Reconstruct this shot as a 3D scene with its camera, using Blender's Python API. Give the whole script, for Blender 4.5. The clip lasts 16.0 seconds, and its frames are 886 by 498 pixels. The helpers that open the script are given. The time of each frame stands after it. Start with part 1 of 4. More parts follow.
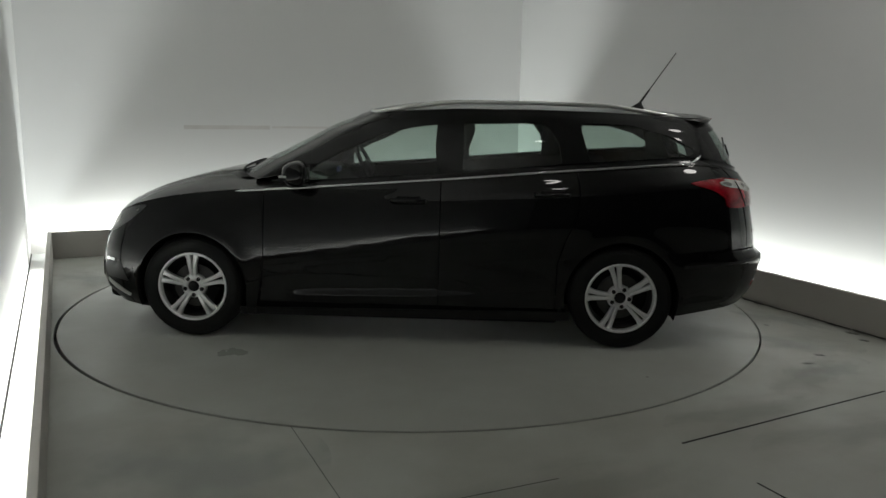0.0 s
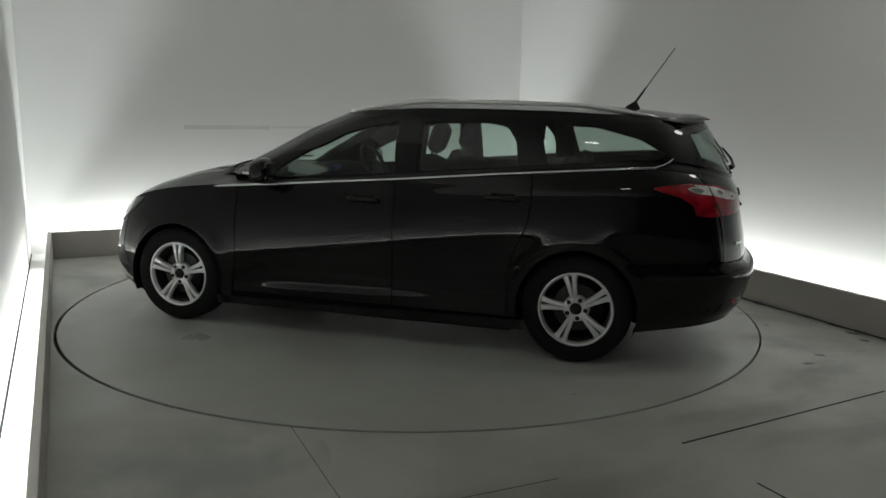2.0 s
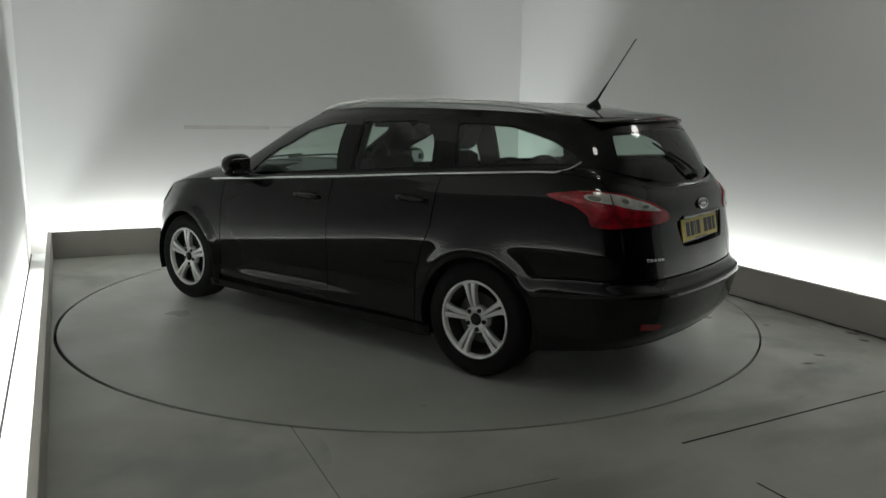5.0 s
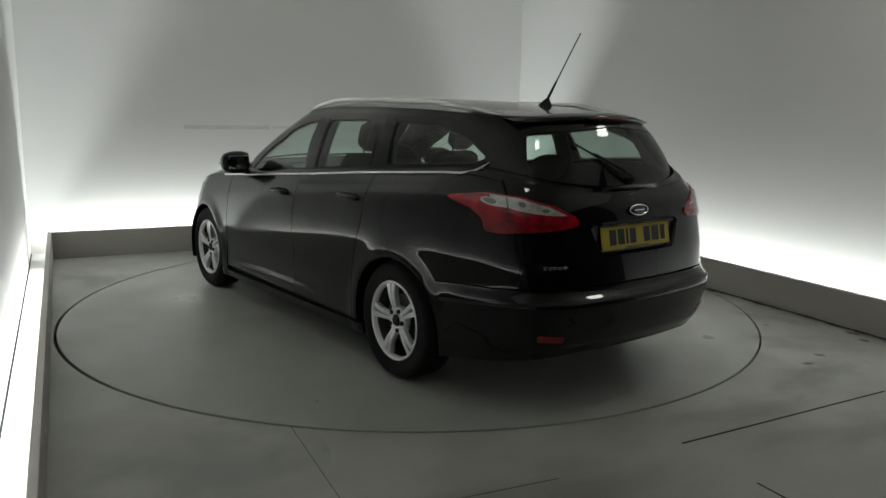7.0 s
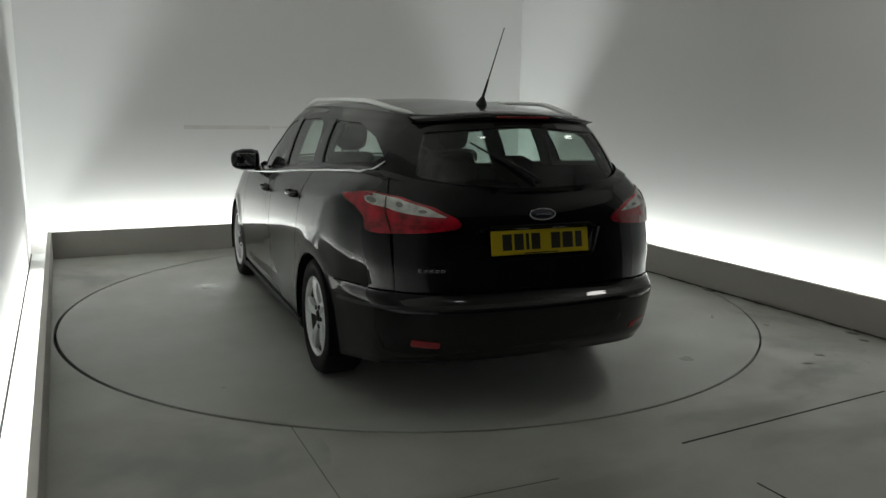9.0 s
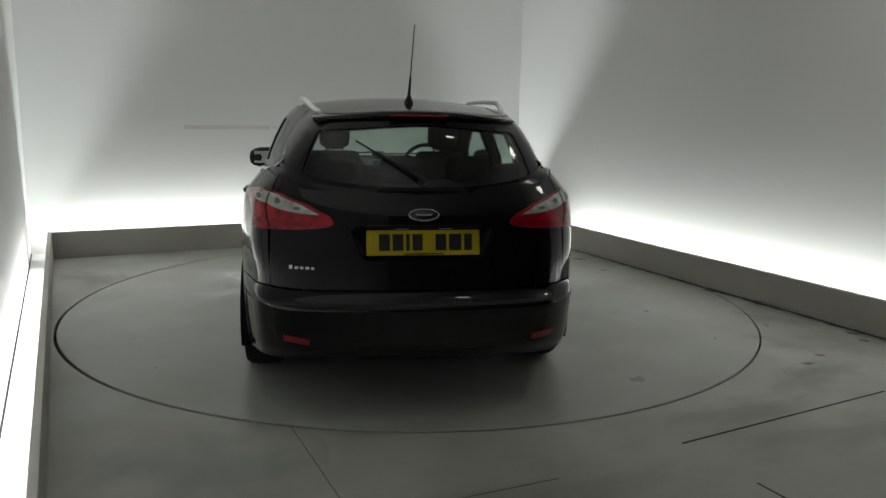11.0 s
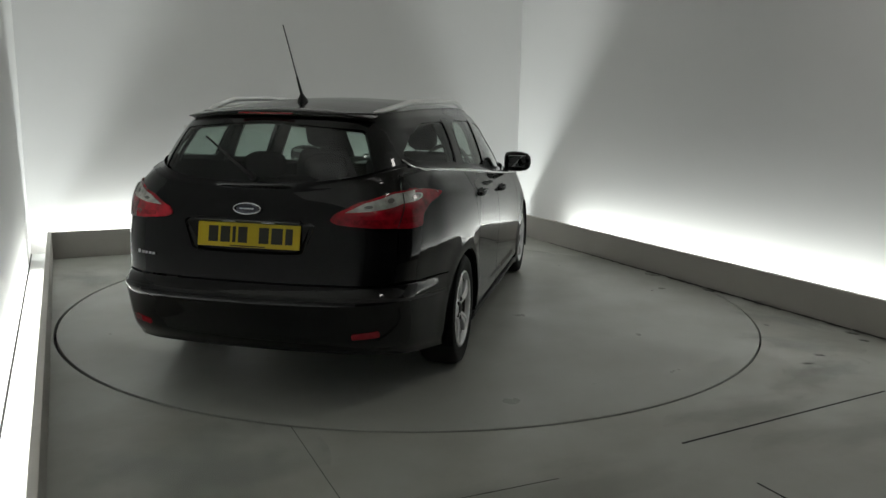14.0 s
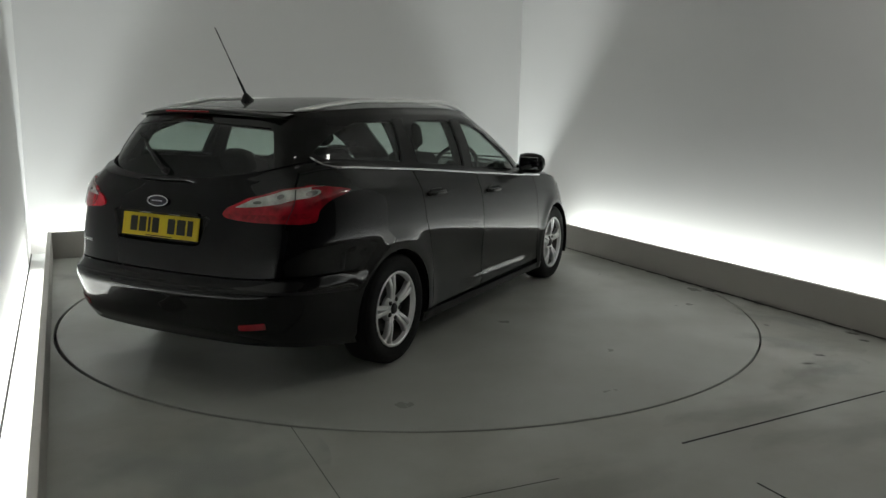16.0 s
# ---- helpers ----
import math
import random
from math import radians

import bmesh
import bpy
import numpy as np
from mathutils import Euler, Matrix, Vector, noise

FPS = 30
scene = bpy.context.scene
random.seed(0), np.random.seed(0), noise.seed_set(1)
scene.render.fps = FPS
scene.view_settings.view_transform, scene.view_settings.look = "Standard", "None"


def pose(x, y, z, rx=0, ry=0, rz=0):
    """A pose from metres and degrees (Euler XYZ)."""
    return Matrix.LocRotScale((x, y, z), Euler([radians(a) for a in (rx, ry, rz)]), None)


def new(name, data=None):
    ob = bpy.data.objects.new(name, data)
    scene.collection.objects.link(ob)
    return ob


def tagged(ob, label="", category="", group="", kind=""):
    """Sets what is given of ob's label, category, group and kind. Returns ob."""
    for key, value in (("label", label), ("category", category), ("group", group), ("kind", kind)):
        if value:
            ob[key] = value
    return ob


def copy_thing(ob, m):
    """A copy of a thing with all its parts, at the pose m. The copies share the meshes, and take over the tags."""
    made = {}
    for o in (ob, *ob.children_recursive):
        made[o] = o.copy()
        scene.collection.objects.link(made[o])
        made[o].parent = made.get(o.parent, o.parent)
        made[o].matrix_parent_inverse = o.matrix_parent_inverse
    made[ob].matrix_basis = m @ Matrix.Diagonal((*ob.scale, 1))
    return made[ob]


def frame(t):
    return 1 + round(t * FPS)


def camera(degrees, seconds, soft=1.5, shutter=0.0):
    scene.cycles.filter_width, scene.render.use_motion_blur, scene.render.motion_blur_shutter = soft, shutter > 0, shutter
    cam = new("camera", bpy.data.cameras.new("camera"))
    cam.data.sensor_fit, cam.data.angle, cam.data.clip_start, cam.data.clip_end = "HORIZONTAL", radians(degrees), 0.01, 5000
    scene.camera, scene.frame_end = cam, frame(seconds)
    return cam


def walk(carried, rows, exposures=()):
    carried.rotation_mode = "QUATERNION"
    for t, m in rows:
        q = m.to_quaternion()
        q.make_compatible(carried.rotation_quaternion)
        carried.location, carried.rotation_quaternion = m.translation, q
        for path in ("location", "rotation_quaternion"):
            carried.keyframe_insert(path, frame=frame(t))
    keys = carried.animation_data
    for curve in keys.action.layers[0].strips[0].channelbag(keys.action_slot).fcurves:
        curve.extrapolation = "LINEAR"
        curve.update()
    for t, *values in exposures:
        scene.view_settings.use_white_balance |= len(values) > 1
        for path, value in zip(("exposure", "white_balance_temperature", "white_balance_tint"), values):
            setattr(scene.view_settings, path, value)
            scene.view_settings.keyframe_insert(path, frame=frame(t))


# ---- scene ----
TURN = 24.2          # degrees by which the bay is turned against the world's axes
CA, SA = math.cos(radians(TURN)), math.sin(radians(TURN))
EYE = (0.0, -5.731, 1.4335)
YAW, PITCH, ROLL = 2.131, 10.273, 1.02
cam = camera(59.78, 16.0, soft=1.5)
view = pose(*EYE, 90 - PITCH, 0, -YAW) @ pose(0, 0, 0, 0, 0, ROLL)
walk(cam, [(0.0, view), (16.0, view)], exposures=[(0.0, 0.0, 6500, 10), (16.0, 0.0, 6500, 10)])


def bay(n, m, z=0.0):
    """World point from the bay's own axes: n across, m along, z up."""
    return Vector((n * CA - m * SA, n * SA + m * CA, z))


BAY = pose(0, 0, 0, 0, 0, TURN)

# ---- world and lights ----
world = bpy.data.worlds.new("world")
scene.world = world
world.use_nodes = True
world.node_tree.nodes["Background"].inputs[0].default_value = (0.5, 0.52, 0.55, 1)
world.node_tree.nodes["Background"].inputs[1].default_value = 0.02


def trough_lamp(n, m, z, length, along, watts, lean):
    """A long strip light at the bottom of a light trough, shining upwards."""
    data = bpy.data.lights.new("strip_light", "AREA")
    data.shape, data.size, data.size_y, data.energy, data.color = "RECTANGLE", length, 0.07, watts, (0.915, 0.98, 0.945)
    ob = new("strip_light", data)
    ob.matrix_world = BAY @ pose(n, m, z, 180 + lean, 0, 90 if along else 0)
    return ob


N0, N1, M1 = -2.48, 2.43, 2.68       # inner faces of the kerbs
WN0, WN1, WM1 = -2.67, 2.70, 2.95    # faces of the walls
MB, HC, KH, KT = -7.2, 2.95, 0.25, 0.035
trough_lamp(WN0 + 0.040, -1.90, 0.03, 8.0, True, 11.0 * 8.0, 8)
trough_lamp(WN1 - 0.13, -1.10, 0.03, 5.7, True, 9.8 * 5.7, -20)
trough_lamp(-0.1, WM1 - 0.093, 0.03, 4.8, False, 15.0 * 4.8, 24)

# ---- materials ----
def material(name, color, rough=0.5, metal=0.0, coat=0.0, coat_rough=0.03, vary=0.0, scale=3.0, fine=0.0, fine_scale=60.0,
             bump=0.0, bump_scale=80.0, rough_vary=0.0, glow=0.0, dark=None, spec=0.5):
    """Principled material with two scales of colour change, bump and uneven gloss."""
    mat = bpy.data.materials.new(name)
    mat.use_nodes = True
    nt = mat.node_tree
    b = nt.nodes["Principled BSDF"]
    b.inputs["Base Color"].default_value = (*color, 1)
    b.inputs["Roughness"].default_value = rough
    b.inputs["Metallic"].default_value = metal
    b.inputs["Coat Weight"].default_value = coat
    b.inputs["Coat Roughness"].default_value = coat_rough
    b.inputs["Specular IOR Level"].default_value = spec
    if glow:
        b.inputs["Emission Color"].default_value = (*color, 1)
        b.inputs["Emission Strength"].default_value = glow
    co = nt.nodes.new("ShaderNodeTexCoord").outputs["Object"]

    def noise_node(s, detail=4.0):
        n = nt.nodes.new("ShaderNodeTexNoise")
        n.inputs["Scale"].default_value, n.inputs["Detail"].default_value = s, detail
        nt.links.new(co, n.inputs["Vector"])
        return n.outputs["Fac"]

    if vary or fine:
        low = dark or tuple(c * 0.55 for c in color)
        mix = nt.nodes.new("ShaderNodeMix")
        mix.data_type = "RGBA"
        mix.inputs[6].default_value, mix.inputs[7].default_value = (*color, 1), (*low, 1)
        ramp = nt.nodes.new("ShaderNodeMapRange")
        ramp.inputs[1].default_value, ramp.inputs[2].default_value = 0.32, 0.80
        ramp.inputs[4].default_value = vary
        nt.links.new(noise_node(scale, 6), ramp.inputs[0])
        add = nt.nodes.new("ShaderNodeMath")
        add.operation = "MULTIPLY_ADD"
        nt.links.new(noise_node(fine_scale), add.inputs[0])
        add.inputs[1].default_value = fine
        nt.links.new(ramp.outputs[0], add.inputs[2])
        add.use_clamp = True
        nt.links.new(add.outputs[0], mix.inputs[0])
        nt.links.new(mix.outputs[2], b.inputs["Base Color"])
    if bump:
        bn = nt.nodes.new("ShaderNodeBump")
        bn.inputs["Strength"].default_value, bn.inputs["Distance"].default_value = bump, 0.002
        nt.links.new(noise_node(bump_scale), bn.inputs["Height"])
        nt.links.new(bn.outputs[0], b.inputs["Normal"])
    if rough_vary:
        rr = nt.nodes.new("ShaderNodeMapRange")
        rr.inputs[1].default_value, rr.inputs[2].default_value = 0.3, 0.7
        rr.inputs[3].default_value, rr.inputs[4].default_value = rough - rough_vary, rough + rough_vary
        nt.links.new(noise_node(scale * 2.3, 5), rr.inputs[0])
        nt.links.new(rr.outputs[0], b.inputs["Roughness"])
    return mat


def glass_material(name, tint, rough=0.0):
    """Thin tinted pane: see-through, with gloss that grows at a slant."""
    mat = bpy.data.materials.new(name)
    mat.use_nodes = True
    nt = mat.node_tree
    nt.nodes.remove(nt.nodes["Principled BSDF"])
    tr, gl = nt.nodes.new("ShaderNodeBsdfTransparent"), nt.nodes.new("ShaderNodeBsdfGlossy")
    tr.inputs[0].default_value = (*tint, 1)
    gl.inputs["Roughness"].default_value = rough
    lw, pw, ma, mx = (nt.nodes.new("ShaderNode" + k) for k in ("LayerWeight", "Math", "Math", "MixShader"))
    lw.inputs[0].default_value = 0.5
    pw.operation, ma.operation = "POWER", "MULTIPLY_ADD"
    pw.inputs[1].default_value, ma.inputs[1].default_value, ma.inputs[2].default_value = 5.0, 0.9, 0.08
    nt.links.new(lw.outputs["Facing"], pw.inputs[0])
    nt.links.new(pw.outputs[0], ma.inputs[0])
    nt.links.new(ma.outputs[0], mx.inputs[0])
    nt.links.new(tr.outputs[0], mx.inputs[1])
    nt.links.new(gl.outputs[0], mx.inputs[2])
    nt.links.new(mx.outputs[0], nt.nodes["Material Output"].inputs[0])
    return mat


def stain_material(name, color, rough, size, strength=0.6):
    """A patch whose edge frays out into the floor."""
    mat = bpy.data.materials.new(name)
    mat.use_nodes = True
    nt = mat.node_tree
    b = nt.nodes["Principled BSDF"]
    b.inputs["Base Color"].default_value, b.inputs["Roughness"].default_value = (*color, 1), rough
    co = nt.nodes.new("ShaderNodeTexCoord").outputs["Object"]
    ns = nt.nodes.new("ShaderNodeTexNoise")
    ns.inputs["Scale"].default_value, ns.inputs["Detail"].default_value = size, 3
    nt.links.new(co, ns.inputs["Vector"])
    ln = nt.nodes.new("ShaderNodeVectorMath")
    ln.operation = "LENGTH"
    nt.links.new(co, ln.inputs[0])
    sm = nt.nodes.new("ShaderNodeMath")
    sm.operation = "MULTIPLY_ADD"
    nt.links.new(ns.outputs["Fac"], sm.inputs[0])
    sm.inputs[1].default_value = -2.2
    nt.links.new(ln.outputs["Value"], sm.inputs[2])
    mr = nt.nodes.new("ShaderNodeMapRange")
    mr.interpolation_type = "SMOOTHSTEP"
    mr.inputs[1].default_value, mr.inputs[2].default_value, mr.inputs[3].default_value, mr.inputs[4].default_value = -1.1, -0.1, strength, 0.0
    nt.links.new(sm.outputs[0], mr.inputs[0])
    nt.links.new(mr.outputs[0], b.inputs["Alpha"])
    return mat


M_STAIN = stain_material("brown_stain", (0.24, 0.22, 0.165), 0.45, 1.1, 0.22)
M_PALE = stain_material("pale_scuff", (0.50, 0.54, 0.53), 0.5, 1.4, 0.28)
M_SPOT = stain_material("dark_spot", (0.05, 0.05, 0.045), 0.6, 1.5, 0.9)
M_WALL = material("wall_paint", (0.655, 0.652, 0.65), 0.75, vary=0.10, scale=0.9, fine=0.05, fine_scale=25, bump=0.15, bump_scale=120, dark=(0.54, 0.54, 0.555))
M_CEIL = material("ceiling_paint", (0.50, 0.485, 0.465), 0.85, vary=0.2, scale=1.2)
# Near-black colour standing in for the unlit space behind the camera.
M_DARKSTOP = material("dark_stop", (0.025, 0.025, 0.026), 0.8, vary=0.3, scale=1.5)
M_KERB = material("kerb_paint", (0.53, 0.505, 0.475), 0.55, vary=0.35, scale=2.2, fine=0.1, fine_scale=40, bump=0.2, rough_vary=0.08, dark=(0.39, 0.365, 0.33))
M_TROUGH = material("trough_white", (0.80, 0.81, 0.80), 0.6, vary=0.15, scale=4, fine=0.05)
M_FLOOR = material("floor_paint", (0.52, 0.535, 0.495), 0.42, vary=0.8, scale=1.3, fine=0.12, fine_scale=18, bump=0.12, bump_scale=90, rough_vary=0.12, dark=(0.32, 0.31, 0.265))
M_TABLE = material("turntable_paint", (0.48, 0.495, 0.46), 0.38, vary=0.7, scale=1.1, fine=0.12, fine_scale=16, bump=0.12, bump_scale=90, rough_vary=0.12, dark=(0.345, 0.34, 0.305))
M_GAP = material("gap_dark", (0.02, 0.02, 0.02), 0.8)
M_SCUFF = material("scuff", (0.07, 0.066, 0.06), 0.7, vary=0.4, scale=20)


# ---- mesh helpers ----
def obj(name, bm, mat, parent=None, label="", smooth=False, place=None):
    """Link a bmesh as one mesh object, under a parent if one is given."""
    me = bpy.data.meshes.new(name)
    if smooth:
        for f in bm.faces:
            f.smooth = True
    bm.to_mesh(me)
    bm.free()
    me.materials.append(mat)
    ob = new(name, me)
    if parent is not None:
        ob.parent = parent
    if place is not None:
        ob.matrix_basis = place
    if label:
        ob["label"] = label
    return ob


def part(name, bm, mat, parent, label="", smooth=False, place=None):
    return obj(name, bm, mat, parent, label, smooth, place)


def box(bm, lo, hi, bevel=0.0, seg=2, m=None):
    """Add a box from corner to corner, with rounded edges."""
    c = [(a + b) / 2 for a, b in zip(lo, hi)]
    s = [max(b - a, 1e-5) for a, b in zip(lo, hi)]
    made = bmesh.ops.create_cube(bm, size=1.0, matrix=Matrix.Translation(c) @ Matrix.Diagonal((*s, 1)))
    vs = made["verts"]
    if bevel:
        es = list({e for v in vs for e in v.link_edges})
        r = bmesh.ops.bevel(bm, geom=es, offset=bevel, segments=seg, affect="EDGES", profile=0.5)
        vs = list({v for f in r["faces"] for v in f.verts} | {v for v in vs if v.is_valid})
    if m is not None:
        bmesh.ops.transform(bm, matrix=m, verts=vs)
    return vs


def loft(bm, rings, close=True, cap0=False, cap1=False):
    """Skin a list of vertex rings."""
    vr = [[bm.verts.new(p) for p in r] for r in rings]
    k = len(vr[0])
    for a, b in zip(vr, vr[1:]):
        for i in range(k if close else k - 1):
            j = (i + 1) % k
            bm.faces.new((a[i], a[j], b[j], b[i]))
    if cap0:
        bm.faces.new(vr[0][::-1])
    if cap1:
        bm.faces.new(vr[-1])
    return vr


def lathe(bm, profile, seg=48, axis="y", closed=False):
    """Spin (radius, offset) points round an axis; closed joins the last point to the first."""
    rings = []
    for i in range(seg):
        a = 2 * math.pi * i / seg
        c, s = math.cos(a), math.sin(a)
        rings.append([(r * c, h, r * s) if axis == "y" else ((r * c, r * s, h) if axis == "z" else (h, r * c, r * s)) for r, h in profile])
    vr = [[bm.verts.new(p) for p in r] for r in rings]
    k = len(profile)
    for i in range(seg):
        a, b = vr[i], vr[(i + 1) % seg]
        for j in range(k if closed else k - 1):
            q = (j + 1) % k
            bm.faces.new((a[j], b[j], b[q], a[q]))
    bmesh.ops.recalc_face_normals(bm, faces=bm.faces)


def tube(bm, pts, rad, seg=8, squash=1.0):
    """A round bar along points; rad is one radius or one for each point."""
    pts = [Vector(p) for p in pts]
    rings = []
    for i, p in enumerate(pts):
        d = (pts[min(i + 1, len(pts) - 1)] - pts[max(i - 1, 0)]).normalized()
        a = d.cross(Vector((0, 0, 1)))
        a = (a if a.length > 1e-3 else d.cross(Vector((0, 1, 0)))).normalized()
        b = a.cross(d)
        r = rad[i] if isinstance(rad, (list, tuple)) else rad
        rings.append([p + a * r * math.cos(t) + b * r * squash * math.sin(t) for t in (2 * math.pi * k / seg for k in range(seg))])
    loft(bm, rings, True, True, True)
    bmesh.ops.recalc_face_normals(bm, faces=bm.faces)

# ---- the bay: floor, turntable, kerbs, light troughs, walls ----
R_TABLE = 2.45


def slab(name, mat, lo, hi, bevel=0.0, parent=None):
    bm = bmesh.new()
    box(bm, lo, hi, bevel)
    ob = obj(name, bm, mat, parent)
    if parent is None:
        ob.matrix_world = BAY
    return ob


def structure(ob, label, category):
    return tagged(ob, label, category, kind="structure")


def build_floor():
    """Floor with a round opening for the turntable, and a dark pit under it."""
    bm = bmesh.new()
    seg, r = 192, R_TABLE + 0.013
    inner, outer, low = [], [], []
    for i in range(seg):
        a = 2 * math.pi * i / seg
        c, s = math.cos(a), math.sin(a)
        k = 1e9
        if c > 1e-6:
            k = min(k, (WN1 + 0.02) / c)
        if c < -1e-6:
            k = min(k, (WN0 - 0.02) / c)
        if s > 1e-6:
            k = min(k, (WM1 + 0.02) / s)
        if s < -1e-6:
            k = min(k, (MB - 0.02) / s)
        inner.append(bm.verts.new((r * c - .006, r * s - .0035, 0)))
        low.append(bm.verts.new((r * c - .006, r * s - .0035, -0.05)))
        outer.append(bm.verts.new((k * c, k * s, 0)))
    for i in range(seg):
        j = (i + 1) % seg
        bm.faces.new((inner[i], outer[i], outer[j], inner[j]))
        bm.faces.new((low[i], inner[i], inner[j], low[j]))
    for c in ((WN0 - .02, WM1 + .02), (WN1 + .02, WM1 + .02), (WN0 - .02, MB - .02), (WN1 + .02, MB - .02)):
        v = bm.verts.new((*c, 0))
        near = sorted(range(seg), key=lambda i: (outer[i].co - v.co).length)[:2]
        f = bm.faces.new((outer[near[0]], v, outer[near[1]]))
    bmesh.ops.recalc_face_normals(bm, faces=bm.faces)
    up = [f for f in bm.faces if abs(f.normal.z) > 0.5 and f.normal.z < 0]
    bmesh.ops.reverse_faces(bm, faces=up)
    ob = obj("floor", bm, M_FLOOR)
    ob.matrix_world = BAY
    structure(ob, "grey-green painted concrete floor with stains and scuffs", "floor")
    pit = slab("pit_floor", M_GAP, (-2.6, -2.6, -0.12), (2.6, 2.6, -0.10))
    structure(pit, "dark pit floor under the turntable", "floor")
    return ob


floor_ob = build_floor()


def floor_line(name, a, b, width=0.007):
    """A dark joint between two floor plates, from a to b in the bay's axes."""
    d = Vector((b[0] - a[0], b[1] - a[1], 0))
    bm = bmesh.new()
    box(bm, (0, -width / 2, -0.004), (d.length, width / 2, 0.0012))
    ob = part(name, bm, M_GAP, floor_ob, place=pose(a[0], a[1], 0, 0, 0, math.degrees(math.atan2(d.y, d.x))))
    return ob


floor_line("floor_joint", (0.03, -2.835), (1.50, -2.775), 0.011)
floor_line("floor_joint", (-1.49, -1.96), (-1.50, -2.75), 0.002)
floor_line("floor_joint", (0.04, -3.24), (0.05, -4.4), 0.009)
floor_line("floor_joint", (-1.10, -2.865), (-0.66, -2.885), 0.003)


def build_turntable():
    bm = bmesh.new()
    lathe(bm, [(0.0005, -0.03), (R_TABLE, -0.03), (R_TABLE, -0.002), (R_TABLE - 0.003, 0.001), (0.0005, 0.001)], 192, "z")
    ob = obj("turntable", bm, M_TABLE)
    structure(ob, "round grey painted turntable disc flush with the floor", "turntable")
    return ob


turntable = build_turntable()

kerb = slab("kerb_west", M_KERB, (N0 - KT, MB + 1.2, 0), (N0, M1 + KT, KH), 0.004)
structure(kerb, "low grey painted kerb wall hiding a light trough", "kerb")
kerb = slab("kerb_east", M_KERB, (N1, -4.0, 0), (N1 + KT, M1 + KT, KH), 0.004)
structure(kerb, "low grey painted kerb wall hiding a light trough", "kerb")
kerb = slab("kerb_north", M_KERB, (N0 - 0.0005, M1, 0), (N1 + 0.0005, M1 + KT, KH - 0.001), 0.004)
structure(kerb, "low grey painted kerb wall hiding a light trough", "kerb")
for nm, lo, hi in (("trough_west", (WN0 + .001, MB + 1.2, .002), (N0 - KT - .001, WM1 - .001, .012)),
                   ("trough_east", (N1 + KT + .001, -4.0, .002), (WN1 - .001, WM1 - .001, .012)),
                   ("trough_north", (N0 - KT + .001, M1 + KT + .001, .002), (N1 + KT - .001, WM1 - .001, .012))):
    structure(slab(nm, M_TROUGH, lo, hi), "white trough bed glowing with strip light", "light trough")
structure(slab("wall_west", M_WALL, (WN0 - .12, MB, 0), (WN0, WM1, HC)), "smooth white studio wall washed by light from below", "wall")
# Added out of view: dark closure past the east wall keeps reflections dark.
structure(slab("wall_east_end", M_DARKSTOP, (WN1 + .01, MB, 0), (WN1 + .12, -4.002, HC)), "unseen dark panel standing in for the unlit space past the side wall", "wall")
structure(slab("wall_east", M_WALL, (WN1, -4.0, 0), (WN1 + .12, WM1, HC)), "smooth white studio wall washed by light from below", "wall")
structure(slab("wall_north", M_WALL, (WN0 - .12, WM1, 0), (WN1 + .12, WM1 + .12, HC)), "smooth white studio wall with a faint scuff mark", "wall")
# Added out of view: dark closure behind the camera, seen only in reflections.
structure(slab("wall_south", M_DARKSTOP, (WN0 - .12, MB - .12, 0), (WN1 + .12, MB, HC)), "unseen dark panel closing the bay's end to keep reflections dark", "wall")
structure(slab("ceiling", M_CEIL, (WN0 - .12, MB - .12, HC), (WN1 + .12, WM1 + .12, HC + .1)), "plain grey ceiling of the bay", "ceiling")

M_LAMP = material("lamp_glow", (1.0, 0.97, 0.92), 0.5, glow=14.0)
M_LAMPRIM = material("lamp_rim", (0.5, 0.5, 0.5), 0.4)


def ceiling_lamp(n, m, r):
    """Round flush ceiling lamp."""
    bm = bmesh.new()
    lathe(bm, [(r + .03, 0), (r + .028, -.03), (r + .004, -.038), (r, -.02)], 40, "z")
    ob = obj("ceiling_lamp", bm, M_LAMPRIM, smooth=True)
    ob.matrix_world = BAY @ pose(n, m, HC)
    tagged(ob, "round flush lamp with a grey rim on the ceiling", "lamp")
    bm = bmesh.new()
    lathe(bm, [(r, -.02), (r * .7, -.026), (.001, -.028)], 40, "z")
    part("diffuser", bm, M_LAMP, ob, "glowing white diffuser", True)


ceiling_lamp(1.85, -2.30, .20)
ceiling_lamp(-.30, -2.80, .09)


STAINS = [(0.62, -2.66, .55, .20, 4), (0.95, -3.05, .7, .22, 0), (-0.70, -2.95, .7, .25, 0), (1.25, -2.45, .35, .2, 30)]
PALES = [(1.80, -1.98, .40, .25, -40), (1.55, -2.40, .35, .2, 10), (2.2, -1.5, .2, .5, 10), (-2.2, 1.7, .25, .5, 20), (-1.9, -2.2, .5, .5, 5)]
SPOTS = [(1.706, -2.214, .022, .05, 30), (2.36, -0.66, .03, .09, 0), (2.33, -1.98, .03, .07, 10), (2.25, -2.12, .03, .05, 0), (1.50, -2.3, .02, .05, 60), (1.95, -1.6, .015, .03, 0)]

# marks on floor and wall, each a thin film with a frayed edge
def film_patch(name, mat, n, m, rn, rm, turn=0.0):
    bm = bmesh.new()
    bmesh.ops.create_circle(bm, segments=40, radius=1.0, cap_ends=True)
    ob = part(name, bm, mat, floor_ob)
    ob.matrix_basis = pose(n, m, 0.0024, 0, 0, turn) @ Matrix.Diagonal((rn, rm, 1, 1))
    return ob


